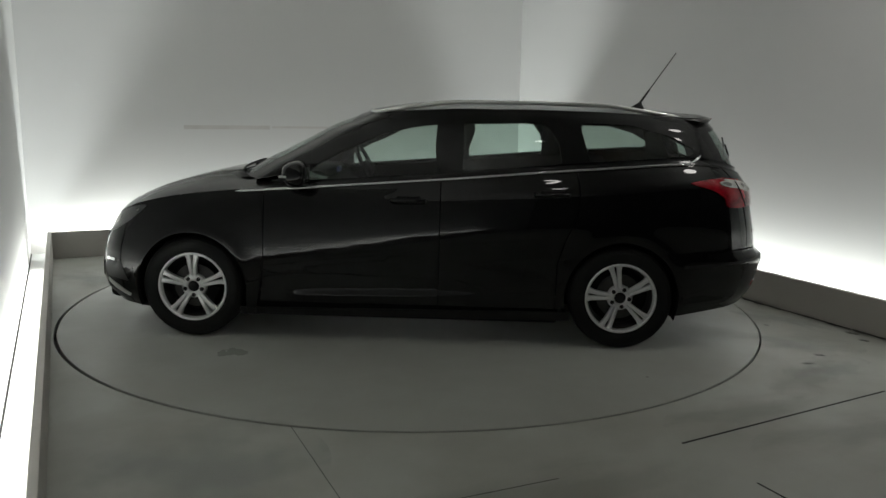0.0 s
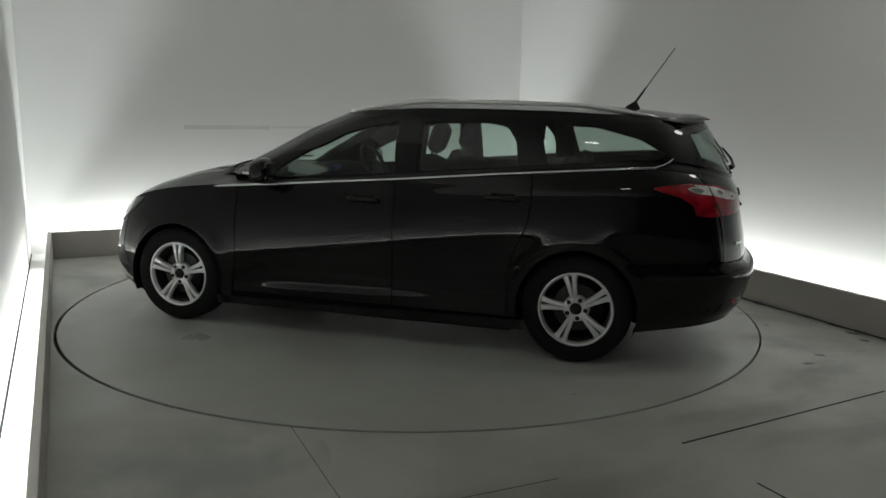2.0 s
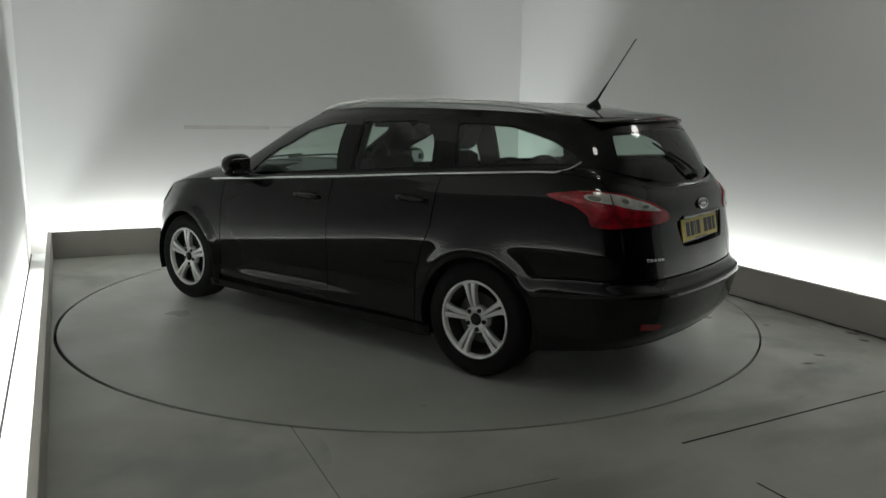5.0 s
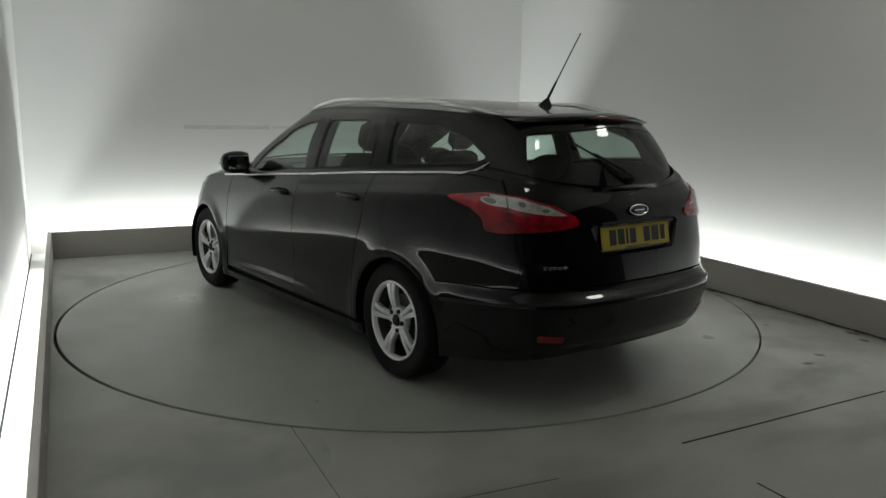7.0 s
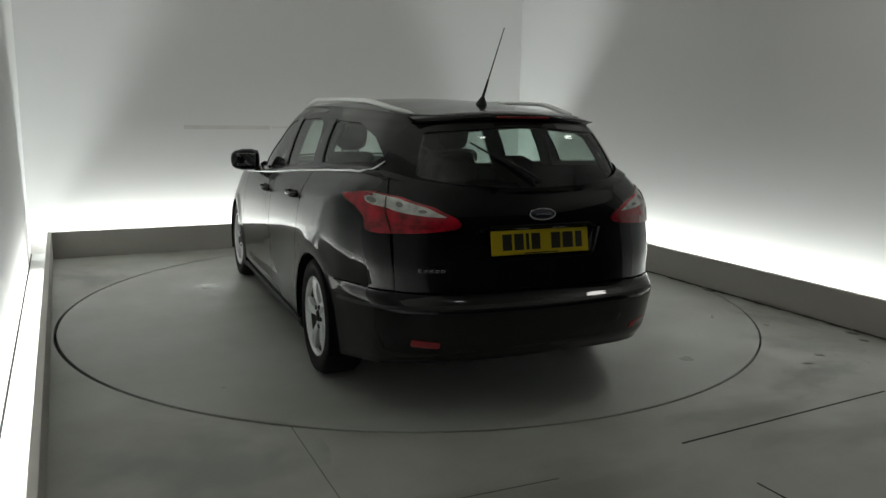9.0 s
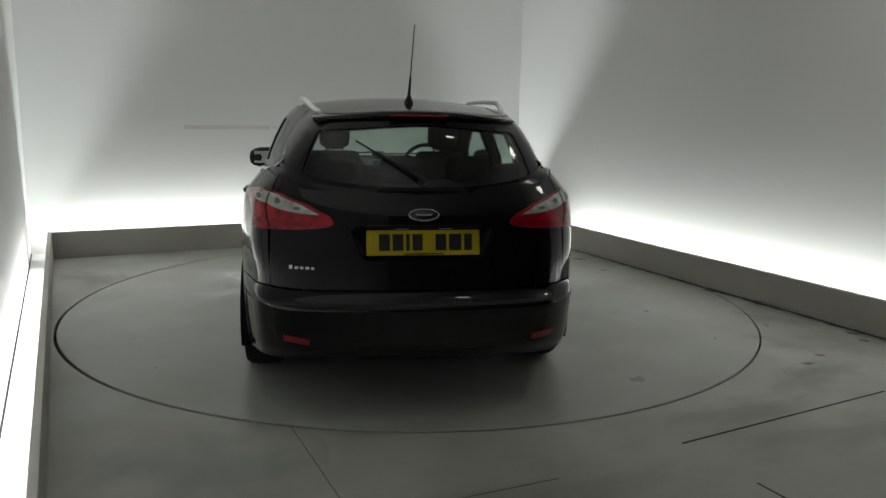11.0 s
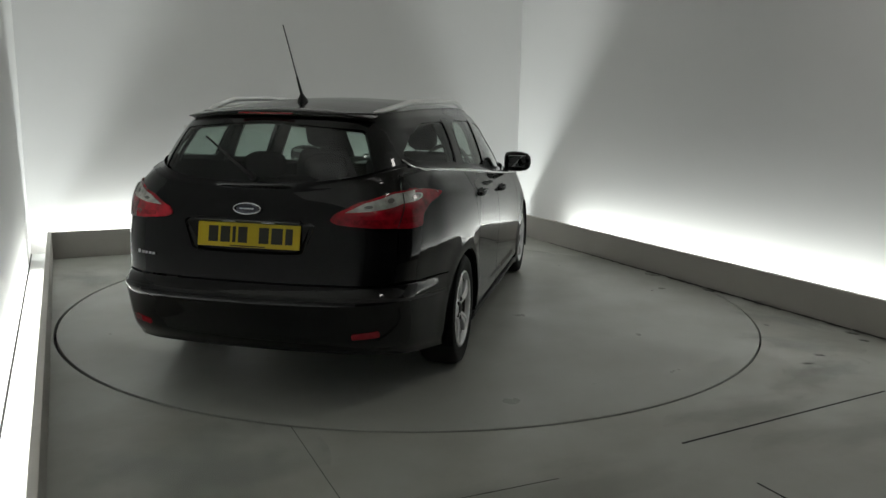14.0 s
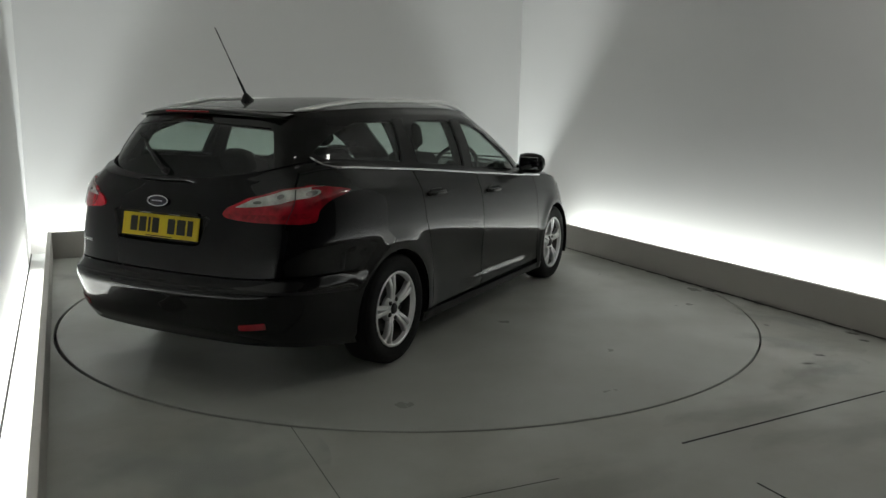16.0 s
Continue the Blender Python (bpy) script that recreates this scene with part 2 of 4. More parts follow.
for i, (n, m, rn, rm, turn) in enumerate(STAINS):
    film_patch("floor_stain", M_STAIN, n, m, rn, rm, turn).location.z += 0.0002 * i
for i, (n, m, rn, rm, turn) in enumerate(PALES):
    film_patch("pale_scuff", M_PALE, n, m, rn, rm, turn).location.z += 0.0001 + 0.0002 * i
for i, (n, m, rn, rm, turn) in enumerate(SPOTS):
    film_patch("floor_spot", M_SPOT, n, m, rn, rm, turn).location.z += 0.002 + 0.0002 * i


def dirt_line():
    """Ragged dirt gathered along the foot of the east kerb."""
    rnd = random.Random(5)
    bm = bmesh.new()
    for k in range(300):
        m = -3.4 + 4.4 * rnd.random()
        size = 0.006 + 0.02 * rnd.random() ** 3
        n = N1 - 0.004 - size * 0.6 - 0.03 * rnd.random() ** 3
        pts = [(n + size * (0.5 + rnd.random() * .5) * math.cos(a), m + 2.4 * size * (0.5 + rnd.random()) * math.sin(a), 0.004 + 0.00001 * k) for a in np.linspace(0, 2 * math.pi, 8)[:-1]]
        pts = [(min(p[0], N1 - 0.001), p[1], p[2]) for p in pts]
        bm.faces.new([bm.verts.new(p) for p in pts])
    rag = [0.008 + 0.012 * rnd.random() ** 2 + 0.010 * math.sin(k * .31) ** 4 for k in range(150)]
    edge = [[bm.verts.new((N1 - w, -3.4 + 5.2 * k / 149, 0.0036)), bm.verts.new((N1 - 0.0005, -3.4 + 5.2 * k / 149, 0.0036))] for k, w in enumerate(rag)]
    for a, b in zip(edge, edge[1:]):
        bm.faces.new((a[0], a[1], b[1], b[0]))
    ob = part("dirt_line", bm, M_SCUFF, floor_ob)
    tagged(ob, kind="stuff")


dirt_line()
slab("trough_joint", M_GAP, (WN0 + .0005, MB + 1.3, .0125), (WN0 + .010, WM1 - .01, .016))["kind"] = "structure"
M_MARK = material("wall_mark", (0.60, 0.575, 0.565), 0.75, vary=0.35, scale=6)
for ob_n0, ob_n1, z0, z1 in ((-1.23, -0.36, 1.192, 1.232), (-0.34, 0.28, 1.204, 1.226)):
    bm = bmesh.new()
    box(bm, (ob_n0, WM1 - 0.0003, z0), (ob_n1, WM1 + 0.001, z1))
    part("wall_mark", bm, M_MARK, bpy.data.objects["wall_north"])

# ---- the car: materials ----
M_PAINT = material("black_paint", (0.0035, 0.0035, 0.0038), 0.35, coat=0.76, coat_rough=0.025, spec=0.06, fine=0.2, fine_scale=900, bump=0.02, bump_scale=14)
M_TRIM = material("black_trim", (0.012, 0.012, 0.012), 0.45, vary=0.3, scale=9, spec=0.3)
M_GLOSSTRIM = material("gloss_trim", (0.006, 0.006, 0.006), 0.16, spec=0.4, fine=0.2, fine_scale=50)
M_UNDER = material("underbody", (0.010, 0.010, 0.010), 0.9, vary=0.4, scale=6, spec=0.1)
M_CABIN = material("cabin_plastic", (0.018, 0.019, 0.019), 0.7, vary=0.3, scale=14, bump=0.1, bump_scale=90, spec=0.2)
M_SEAT = material("seat_cloth", (0.02, 0.021, 0.023), 0.9, vary=0.4, scale=30, bump=0.12, bump_scale=90, spec=0.1)
M_LINER = material("headlining", (0.13, 0.13, 0.125), 0.9, vary=0.2, scale=10, fine=0.2)
M_CHROME = material("chrome", (0.78, 0.79, 0.80), 0.12, metal=1.0, vary=0.1, scale=20)
M_RAIL = material("satin_aluminium", (0.94, 0.94, 0.93), 0.30, metal=0.85, fine=0.15, fine_scale=120)
M_ALLOY = material("alloy_silver", (0.86, 0.86, 0.87), 0.34, metal=0.55, coat=0.4, vary=0.15, scale=9, fine=0.1, fine_scale=80, dark=(0.45, 0.45, 0.46))
M_BRAKE = material("brake_steel", (0.07, 0.068, 0.066), 0.5, metal=0.7, vary=0.5, scale=18)
M_TYRE = material("tyre_rubber", (0.009, 0.009, 0.009), 0.75, vary=0.4, scale=12, bump=0.4, bump_scale=150, spec=0.25)
M_RED = material("red_lens", (0.58, 0.008, 0.024), 0.16, coat=0.9, coat_rough=0.04, vary=1.0, scale=17, fine=0.3, fine_scale=120, bump=0.3, bump_scale=60, dark=(0.13, 0.003, 0.008))
M_RED2 = material("ribbed_red_lens", (0.42, 0.006, 0.018), 0.12, coat=0.8, vary=0.9, scale=40, fine=0.4, fine_scale=120, dark=(0.12, 0.002, 0.006))
M_DARKRED = material("dark_red_lens", (0.28, 0.008, 0.016), 0.2, coat=0.6, vary=0.5, scale=30)
M_CLEAR = material("clear_lens", (0.86, 0.84, 0.81), 0.18, coat=0.8, metal=0.25, vary=0.65, scale=22, fine=0.35, fine_scale=90, dark=(0.22, 0.20, 0.19))
M_BULB = material("bulb_reflector", (0.75, 0.74, 0.72), 0.15, metal=0.9)
M_ROUNDEL = material("dark_reflector", (0.26, 0.245, 0.235), 0.25, metal=0.4, coat=0.5, vary=0.5, scale=60)
M_HEAD = material("headlamp_lens", (0.10, 0.105, 0.11), 0.08, coat=1.0, metal=0.3, vary=0.7, scale=18, dark=(0.02, 0.02, 0.022))
M_PLATE = material("plate_yellow", (0.54, 0.41, 0.012), 0.35, vary=0.15, scale=30, fine=0.1, fine_scale=300, dark=(0.42, 0.31, 0.01))
M_BAR = material("plate_black", (0.012, 0.012, 0.010), 0.5)
M_BADGE = material("badge_blue", (0.012, 0.016, 0.04), 0.15, coat=1.0)
M_GLASS = glass_material("tinted_glass", (0.72, 0.82, 0.77))
M_DARKGLASS = glass_material("rear_tinted_glass", (0.58, 0.67, 0.63))
M_SCREEN = glass_material("windscreen_glass", (0.76, 0.85, 0.80))


# ---- the car: one plan outline swept over the height, unrolled to (length, share of height) ----
def smooth_table(points, count):
    """Even samples along a soft curve through plan points."""
    p = np.array(points, float)
    out = []
    for i in range(len(p) - 1):
        a, b = p[i], p[i + 1]
        z0 = p[i - 1] if i else np.array((a[0] + (a[0] - b[0]) * 0.02, -b[1]))
        z1 = p[i + 2] if i + 2 < len(p) else np.array((a[0], -a[1]))
        for t in np.linspace(0, 1, 24, endpoint=False):
            out.append(0.5 * ((2 * a) + (b - z0) * t + (2 * z0 - 5 * a + 4 * b - z1) * t * t + (3 * a - z0 - 3 * b + z1) * t ** 3))
    out.append(p[-1])
    out = np.array(out)
    d = np.r_[0, np.cumsum(np.hypot(*np.diff(out, axis=0).T))]
    s = np.linspace(0, d[-1], count)
    return s, np.interp(s, d, out[:, 0]), np.interp(s, d, out[:, 1])


def soft(x, table):
    """Value from a table of (x, value) pairs, rounded at the knots."""
    xs, ys = np.array([t[0] for t in table]), np.array([t[1] for t in table])
    if xs[0] > xs[-1]:
        xs, ys = xs[::-1], ys[::-1]
    w = 0.012 * (xs[-1] - xs[0])
    x = np.asarray(x, float)
    return sum(np.interp(x + k * w, xs, ys) for k in (-2, -1, 0, 1, 2)) / 5


class Skin:
    """Outer skin of half the height of a car. P maps (L, v) to points; L runs from the nose's middle along the left side to the tail's middle and on."""

    def __init__(self, outline, low, high, width, front, back, mid_front, mid_back, crown=None, bulge=(), crease=0.0, haunch=None, rise=None):
        self.s, self.x, self.y = smooth_table(outline, 900)
        self.end = self.s[-1]
        self.low, self.high, self.width, self.front, self.back = low, high, width, front, back
        self.mf, self.mb, self.crown, self.bulge, self.crease, self.haunch, self.rise = mid_front, mid_back, crown, bulge, crease, haunch, rise
        self.x0, self.x1 = self.x[0], self.x[-1]

    def top(self, x, y):
        z = soft(x, self.high)
        if self.crown:
            z = z + self.crown[0] * np.maximum(0, 1 - (y / self.crown[1]) ** 2)
        return z

    def P(self, L, v):
        L, v = np.asarray(L, float), np.asarray(v, float)
        a = np.abs(L)
        right = (L < 0) | (a > self.end)
        a = np.where(a > self.end, 2 * self.end - a, a)
        xr, yr = np.interp(a, self.s, self.x), np.interp(a, self.s, self.y)
        x = self.squeeze(xr, v)
        y = yr * self.spread(x, v)
        if self.crease:
            edge = np.clip((x + .55) / .3, 0, 1) * np.clip((.80 - x) / .25, 0, 1)
            y = y + self.crease * edge * (yr > .6) * np.interp(v, [.10, .12, .14, .155, .17, .185, .20, .225, .26, .30], [0, .18, .62, .92, .97, .55, .05, -.16, -.08, 0])
        z0 = soft(x, self.low)
        z = z0 + v * (self.top(x, y) - z0)
        for cx, cz, r, wd, amp in self.bulge:
            q = np.hypot(x - cx, z - cz)
            y = y + amp * np.exp(-((q - r) / wd) ** 2) * (yr > 0.6)
        return np.stack([x, np.where(right, -y, y), z], -1)

    def spread(self, x, v):
        """Share of the plan's width: its widest line climbs towards the tail, over it the shoulder leans in."""
        if self.rise is None:
            return soft(v, self.width)
        lift = soft(x, self.rise) * np.interp(v, [.2, .42, .62, .92], [0, 1, 1, 0])
        return soft(v - lift, self.width) - soft(x, self.haunch) * np.clip((v - .86) / .14, 0, 1) ** 1.4 / .9

    def squeeze(self, xr, v):
        kf = (soft(v, self.front) - self.mf) / (self.x0 - self.mf)
        kb = (soft(v, self.back) - self.mb) / (self.x1 - self.mb)
        return np.where(xr > self.mf, self.mf + (xr - self.mf) * kf, np.where(xr < self.mb, self.mb + (xr - self.mb) * kb, xr))

    def N(self, L, v):
        e = 2e-3
        a = self.P(np.asarray(L) + e, v) - self.P(np.asarray(L) - e, v)
        b = self.P(L, np.asarray(v) + e) - self.P(L, np.asarray(v) - e)
        n = np.cross(a, b)
        return n / np.maximum(np.linalg.norm(n, axis=-1, keepdims=True), 1e-9)

    def at(self, kind, value, z=None, v=None):
        """Unrolled place of a point on the left side: by its x ('x'), or by its y at the tail ('r') or the nose ('f')."""
        half = len(self.s) // 2
        L = self.end / 2 if kind == "x" else (self.end - value if kind == "r" else value)
        vv = 0.5 if v is None else v
        for _ in range(14):
            if kind == "x":
                xs = self.squeeze(self.x, np.full_like(self.x, vv))
                L = float(np.interp(-value, -xs, self.s))
            else:
                ys = self.y * self.spread(self.squeeze(self.x, np.full_like(self.x, vv)), np.full_like(self.y, vv))
                L = float(np.interp(value, ys[half:][::-1], self.s[half:][::-1])) if kind == "r" else float(np.interp(value, ys[:half // 2], self.s[:half // 2]))
            if v is None:
                p = self.P(L, vv)
                z0 = float(soft(p[0], self.low))
                z1 = float(self.top(p[0], p[1]))
                vv = min(1.0, max(0.0, (z - z0) / (z1 - z0)))
        return (L, vv)

    def mirror(self, pts):
        return [(2 * self.end - a, b) for a, b in pts][::-1]


VS = 0.8


def inside(pts, poly):
    """Which points lie in the polygon."""
    x, y = pts[:, 0], pts[:, 1]
    ok = np.zeros(len(pts), bool)
    for (ax, ay), (bx, by) in zip(poly, poly[1:] + poly[:1]):
        if ay != by:
            ok ^= ((ay > y) != (by > y)) & (x < (bx - ax) * (y - ay) / (by - ay) + ax)
    return ok


def rounded(poly, r, n=5):
    """Polygon with its corners rounded."""
    out = []
    for i, p in enumerate(poly):
        p, a, b = Vector(p), Vector(poly[i - 1]), Vector(poly[(i + 1) % len(poly)])
        u, w = a - p, b - p
        k = min(r, u.length * 0.45, w.length * 0.45)
        q0, q1 = p + u.normalized() * k, p + w.normalized() * k
        for j in range(n + 1):
            t = j / n
            out.append(tuple(q0 * (1 - t) ** 2 + p * 2 * t * (1 - t) + q1 * t * t))
    return out


def panel(name, skin, outline, mat, parent, holes=(), label="", step=0.03, lift=0.0, depth=0.012, flip=False):
    """A piece of the skin inside an unrolled outline, less the holes, with edges folded inwards by depth."""
    from mathutils.geometry import delaunay_2d_cdt
    scale = lambda poly: [(a, b * VS) for a, b in poly]
    outer, cut = scale(outline), [scale(h) for h in holes]
    pts, edges = [], []

    def add(poly):
        first = len(pts)
        for (ax, ay), (bx, by) in zip(poly, poly[1:] + poly[:1]):
            n = max(1, int(math.hypot(bx - ax, by - ay) / step))
            for i in range(n):
                pts.append((ax + (bx - ax) * i / n, ay + (by - ay) * i / n))
        m = len(pts) - first
        edges.extend((first + i, first + (i + 1) % m) for i in range(m))

    add(outer)
    for h in cut:
        add(h)
    bx = [p[0] for p in outer]
    by = [p[1] for p in outer]
    gx, gy = np.meshgrid(np.arange(min(bx) + step / 2, max(bx), step), np.arange(min(by) + step / 2, max(by), step))
    grid = np.stack([gx.ravel(), gy.ravel()], -1)
    near = np.array(pts)
    keep = inside(grid, outer)
    for h in cut:
        keep &= ~inside(grid, h)
    grid = grid[keep]
    if len(grid):
        far = np.array([np.min((near[:, 0] - g[0]) ** 2 + (near[:, 1] - g[1]) ** 2) > (0.4 * step) ** 2 for g in grid])
        pts.extend(map(tuple, grid[far]))
    res = delaunay_2d_cdt([Vector(p) for p in pts], edges, [], 0, 1e-6)
    v2 = np.array([tuple(p) for p in res[0]])
    tris = np.array([f for f in res[2] if len(f) == 3])
    mid = v2[tris].mean(1)
    keep = inside(mid, outer)
    for h in cut:
        keep &= ~inside(mid, h)
    area = np.abs(np.cross(v2[tris[:, 1]] - v2[tris[:, 0]], v2[tris[:, 2]] - v2[tris[:, 0]]))
    tris = tris[keep & (area > 1e-9)]
    used = np.unique(tris)
    remap = -np.ones(len(v2), int)
    remap[used] = np.arange(len(used))
    v2, tris = v2[used], remap[tris]
    L, v = v2[:, 0], v2[:, 1] / VS
    nor = skin.N(L, v)
    pos = skin.P(L, v) + nor * lift
    count = {}
    for t in tris:
        for a, b in ((t[0], t[1]), (t[1], t[2]), (t[2], t[0])):
            count[(a, b)] = count.get((a, b), 0) + 1
    rim = [e for e in count if (e[1], e[0]) not in count]
    ids = sorted({i for e in rim for i in e})
    low = {i: len(pos) + k for k, i in enumerate(ids)}
    twin = {i: len(pos) + len(ids) + k for k, i in enumerate(ids)}
    allp = np.concatenate([pos, pos[ids] - nor[ids] * depth, pos[ids]])
    faces = [tuple(int(i) for i in t) for t in tris]
    faces += [(int(twin[b]), int(twin[a]), int(low[a]), int(low[b])) for a, b in rim]
    alln = np.concatenate([nor, nor[ids] * 0.3, nor[ids] * 0.3])
    me = bpy.data.meshes.new(name)
    me.from_pydata([tuple(p) for p in allp], [], faces)
    me.polygons.foreach_set("use_smooth", [len(f) == 3 for f in faces])
    me.update()
    rimn = {}
    for f in me.polygons:
        if len(f.vertices) == 4:
            for i in f.vertices:
                rimn[i] = f.normal
    me.normals_split_custom_set_from_vertices([tuple(n) if k < len(pos) else tuple(rimn.get(k, Vector(n))) for k, n in enumerate(alln)])
    me.materials.append(mat)
    ob = new(name, me)
    ob.parent = parent
    if label:
        ob["label"] = label
    return ob


WB, WZ = 1.324, 0.316
BELT = [(-2.35, 1.005), (-2.2, 1.03), (-2.06, 1.08), (-1.9, 1.128), (-1.7, 1.143), (-1.28, 1.113), (-0.89, 1.084), (-0.2, 1.023), (0.06, 1.003), (0.64, 0.956)]
lower = Skin(
    [(2.16, 0), (2.145, .22), (2.085, .46), (1.955, .675), (1.75, .81), (1.45, .88), (1.0, .90), (.3, .905), (-.5, .905), (-1.2, .90), (-1.65, .868),
     (-1.9, .813), (-2.055, .755), (-2.165, .65), (-2.23, .50), (-2.265, .26), (-2.275, 0)],
    low=[(-2.4, .30), (-2.2, .28), (-1.74, .215), (-1.3, .17), (1.0, .15), (1.6, .17), (1.9, .165), (2.2, .17)],
    high=BELT + [(1.05, .925), (1.3, .90), (1.5, .87), (1.7, .82), (1.85, .765), (2.0, .69), (2.1, .63), (2.2, .58)],
    width=[(0, .955), (.05, .974), (.12, .979), (.26, .985), (.36, .9915), (.43, .9985), (.46, 1.0), (.55, .998), (.66, .991), (.76, .981), (.82, .972), (.90, .95), (.96, .934), (1.0, .915)],
    front=[(0, 2.05), (.15, 2.14), (.3, 2.16), (.6, 2.15), (.8, 2.11), (1, 2.03)],
    back=[(0, -2.215), (.07, -2.265), (.16, -2.29), (.27, -2.312), (.34, -2.33), (.365, -2.322), (.38, -2.306), (.395, -2.282), (.42, -2.268), (.47, -2.262), (.58, -2.248), (.74, -2.222), (.88, -2.204), (.94, -2.19), (1, -2.145)],
    mid_front=0.9, mid_back=-0.95,
    bulge=[(WB, WZ, .36, .055, .013), (-WB, WZ, .37, .06, .009)], crease=.0095,
    haunch=[(-2.4, .055), (-1.9, .062), (-1.4, .068), (-.9, .03), (-.3, 0), (2.3, 0)], rise=[(-2.4, .13), (-1.0, .15), (-.65, .14), (0, .085), (.85, 0), (2.3, 0)])
upper = Skin(
    [(1.16, 0), (1.15, .25), (1.11, .47), (1.03, .625), (.86, .73), (.42, .785), (-.2, .803), (-.6, .802), (-.9, .793), (-1.2, .765), (-1.45, .729), (-1.75, .675), (-1.94, .595), (-2.06, .47), (-2.135, .26), (-2.16, 0)],
    low=BELT + [(.85, .95), (1.0, .97), (1.18, 1.0)],
    high=[(-2.2, 1.33), (-1.95, 1.36), (-1.6, 1.395), (-1.2, 1.425), (-.8, 1.437), (-.3, 1.437), (.05, 1.415), (.25, 1.378), (.36, 1.36), (1.2, 1.355)],
    width=[(0, 1), (.25, .967), (.5, .922), (.75, .866), (.9, .815), (1.0, .755)],
    front=[(0, 1.17), (.33, .97), (.66, .68), (.81, .55), (.94, .38), (1, .28)],
    back=[(0, -2.16), (.35, -2.105), (.7, -2.03), (1, -1.945)],
    mid_front=-0.35, mid_back=-1.2, crown=(.058, .62))


def arch(cx, r, n=40):
    """Wheel opening as an unrolled ring."""
    return [lower.at("x", cx + r * math.cos(2 * math.pi * i / n), z=max(0.0, WZ + r * math.sin(2 * math.pi * i / n))) if WZ + r * math.sin(2 * math.pi * i / n) > .24
            else (lower.at("x", cx + r * math.cos(2 * math.pi * i / n), z=.24)[0], -0.25) for i in range(n)]


def build_car():
    car = new("estate_car")
    tagged(car, "glossy black five-door estate car with silver roof rails on the turntable", "car")
    X = lambda x, z: lower.at("x", x, z=z)
    XV = lambda x, v: lower.at("x", x, v=v)
    RV = lambda y, z: lower.at("r", y, z=z)
    FV = lambda y, v: lower.at("f", y, v=v)
    UX = lambda x, z: upper.at("x", x, z=z)
    E2 = 2 * lower.end
    fa, ra = arch(WB, .348), arch(-WB, .348)
    both = lambda poly: (poly, lower.mirror(poly))
    # lower skin, side by side
    wing = [XV(1.74, 0), XV(1.72, 1), XV(.873, 1), X(.868, .75), X(.872, .5), X(.90, .30), XV(.93, 0)]
    fdoor = [X(.895, .245), X(.866, .5), X(.862, .75), XV(.867, 1), XV(-.213, 1), X(-.210, .6), X(-.205, .245)]
    rdoor = [X(-.211, .245), X(-.216, .6), XV(-.219, 1), XV(-1.03, 1), X(-1.045, .95), X(-1.03, .80), X(-.965, .66), X(-.925, .52), X(-.92, .245)]
    sill = [XV(1.02, 0), XV(1.02, .065), XV(.5, .062), XV(-.5, .062), XV(-1.02, .062), XV(-1.02, 0)]
    quarter = [X(-.926, .245), X(-.931, .52), X(-.971, .655), X(-1.036, .80), X(-1.051, .95), XV(-1.036, 1), RV(.685, 1.09), RV(.70, .95), RV(.70, .70), RV(.70, .622), RV(.76, .620), X(-2.0, .616), X(-1.66, .60), X(-1.66, .30)]
    quarter[6] = lower.at("r", .66, v=1)
    for k, poly, hole in (("front_wing", wing, fa), ("front_door", fdoor, None), ("rear_door", rdoor, None), ("rear_wing", quarter, ra)):
        for i, q in enumerate(both(poly)):
            hs = [] if hole is None else [hole if i == 0 else lower.mirror(hole)]
            panel(k, lower, q, M_PAINT, car, hs, step=0.018)
    for q in both(sill):
        panel("sill_panel", lower, q, M_TRIM, car)
    # bumpers and tailgate cross the middle
    half = [XV(-1.62, 0), X(-1.645, .30), X(-1.66, .594), X(-2.0, .608), RV(.72, .612), RV(.4, .612), RV(0.0, .612)]
    bumper = half + [(E2 - a, b) for a, b in half[:-1][::-1]]
    panel("rear_bumper", lower, bumper, M_PAINT, car, [ra, lower.mirror(ra)], step=0.018)
    gate = [RV(0, .622), RV(.4, .622), RV(.695, .622), RV(.696, .80), RV(.69, .95), lower.at("r", .656, v=1), lower.at("r", .3, v=1), lower.at("r", 0, v=1)]
    pan = [RV(y, z) for y, z in ((0, .905), (.18, .905), (.315, .90), (.335, .885), (.285, .765), (.26, .752), (.13, .75), (0, .75))]
    pan = pan + [(E2 - a, b) for a, b in pan[1:-1][::-1]]
    tailgate = panel("tailgate", lower, gate + [(E2 - a, b) for a, b in gate[1:-1][::-1]], M_PAINT, car, [pan], step=0.026)
    bm = bmesh.new()
    rim = [Vector(lower.P(a, b)) for a, b in pan]
    mid = Vector((lower.P(*RV(0, .828))[0] + .034, 0, .828))
    deep = [Vector((mid.x + (p.z - .828) * .10, p.y * .90, mid.z + (p.z - mid.z) * .90)) for p in rim]
    loft(bm, [rim, [p.lerp(q, .25) + Vector((.006, 0, 0)) for p, q in zip(rim, deep)], deep], cap1=True)
    bmesh.ops.recalc_face_normals(bm, faces=bm.faces)
    part("plate_recess", bm, M_PAINT, tailgate)
    # Flat dark strip on the skin: a groove's shade put in as colour.
    groove = [XV(-1.70, .318), XV(-1.9, .318), RV(.6, .553), RV(.3, .553), RV(0, .553), RV(0, .566), RV(.3, .566), RV(.6, .566), XV(-1.9, .337), XV(-1.70, .337)]
    groove = groove[:4] + [(lower.end, groove[4][1])] + [(E2 - a, b) for a, b in groove[:4][::-1]] + [(E2 - a, b) for a, b in groove[6:][::-1]] + [(lower.end, groove[5][1])] + groove[6:]
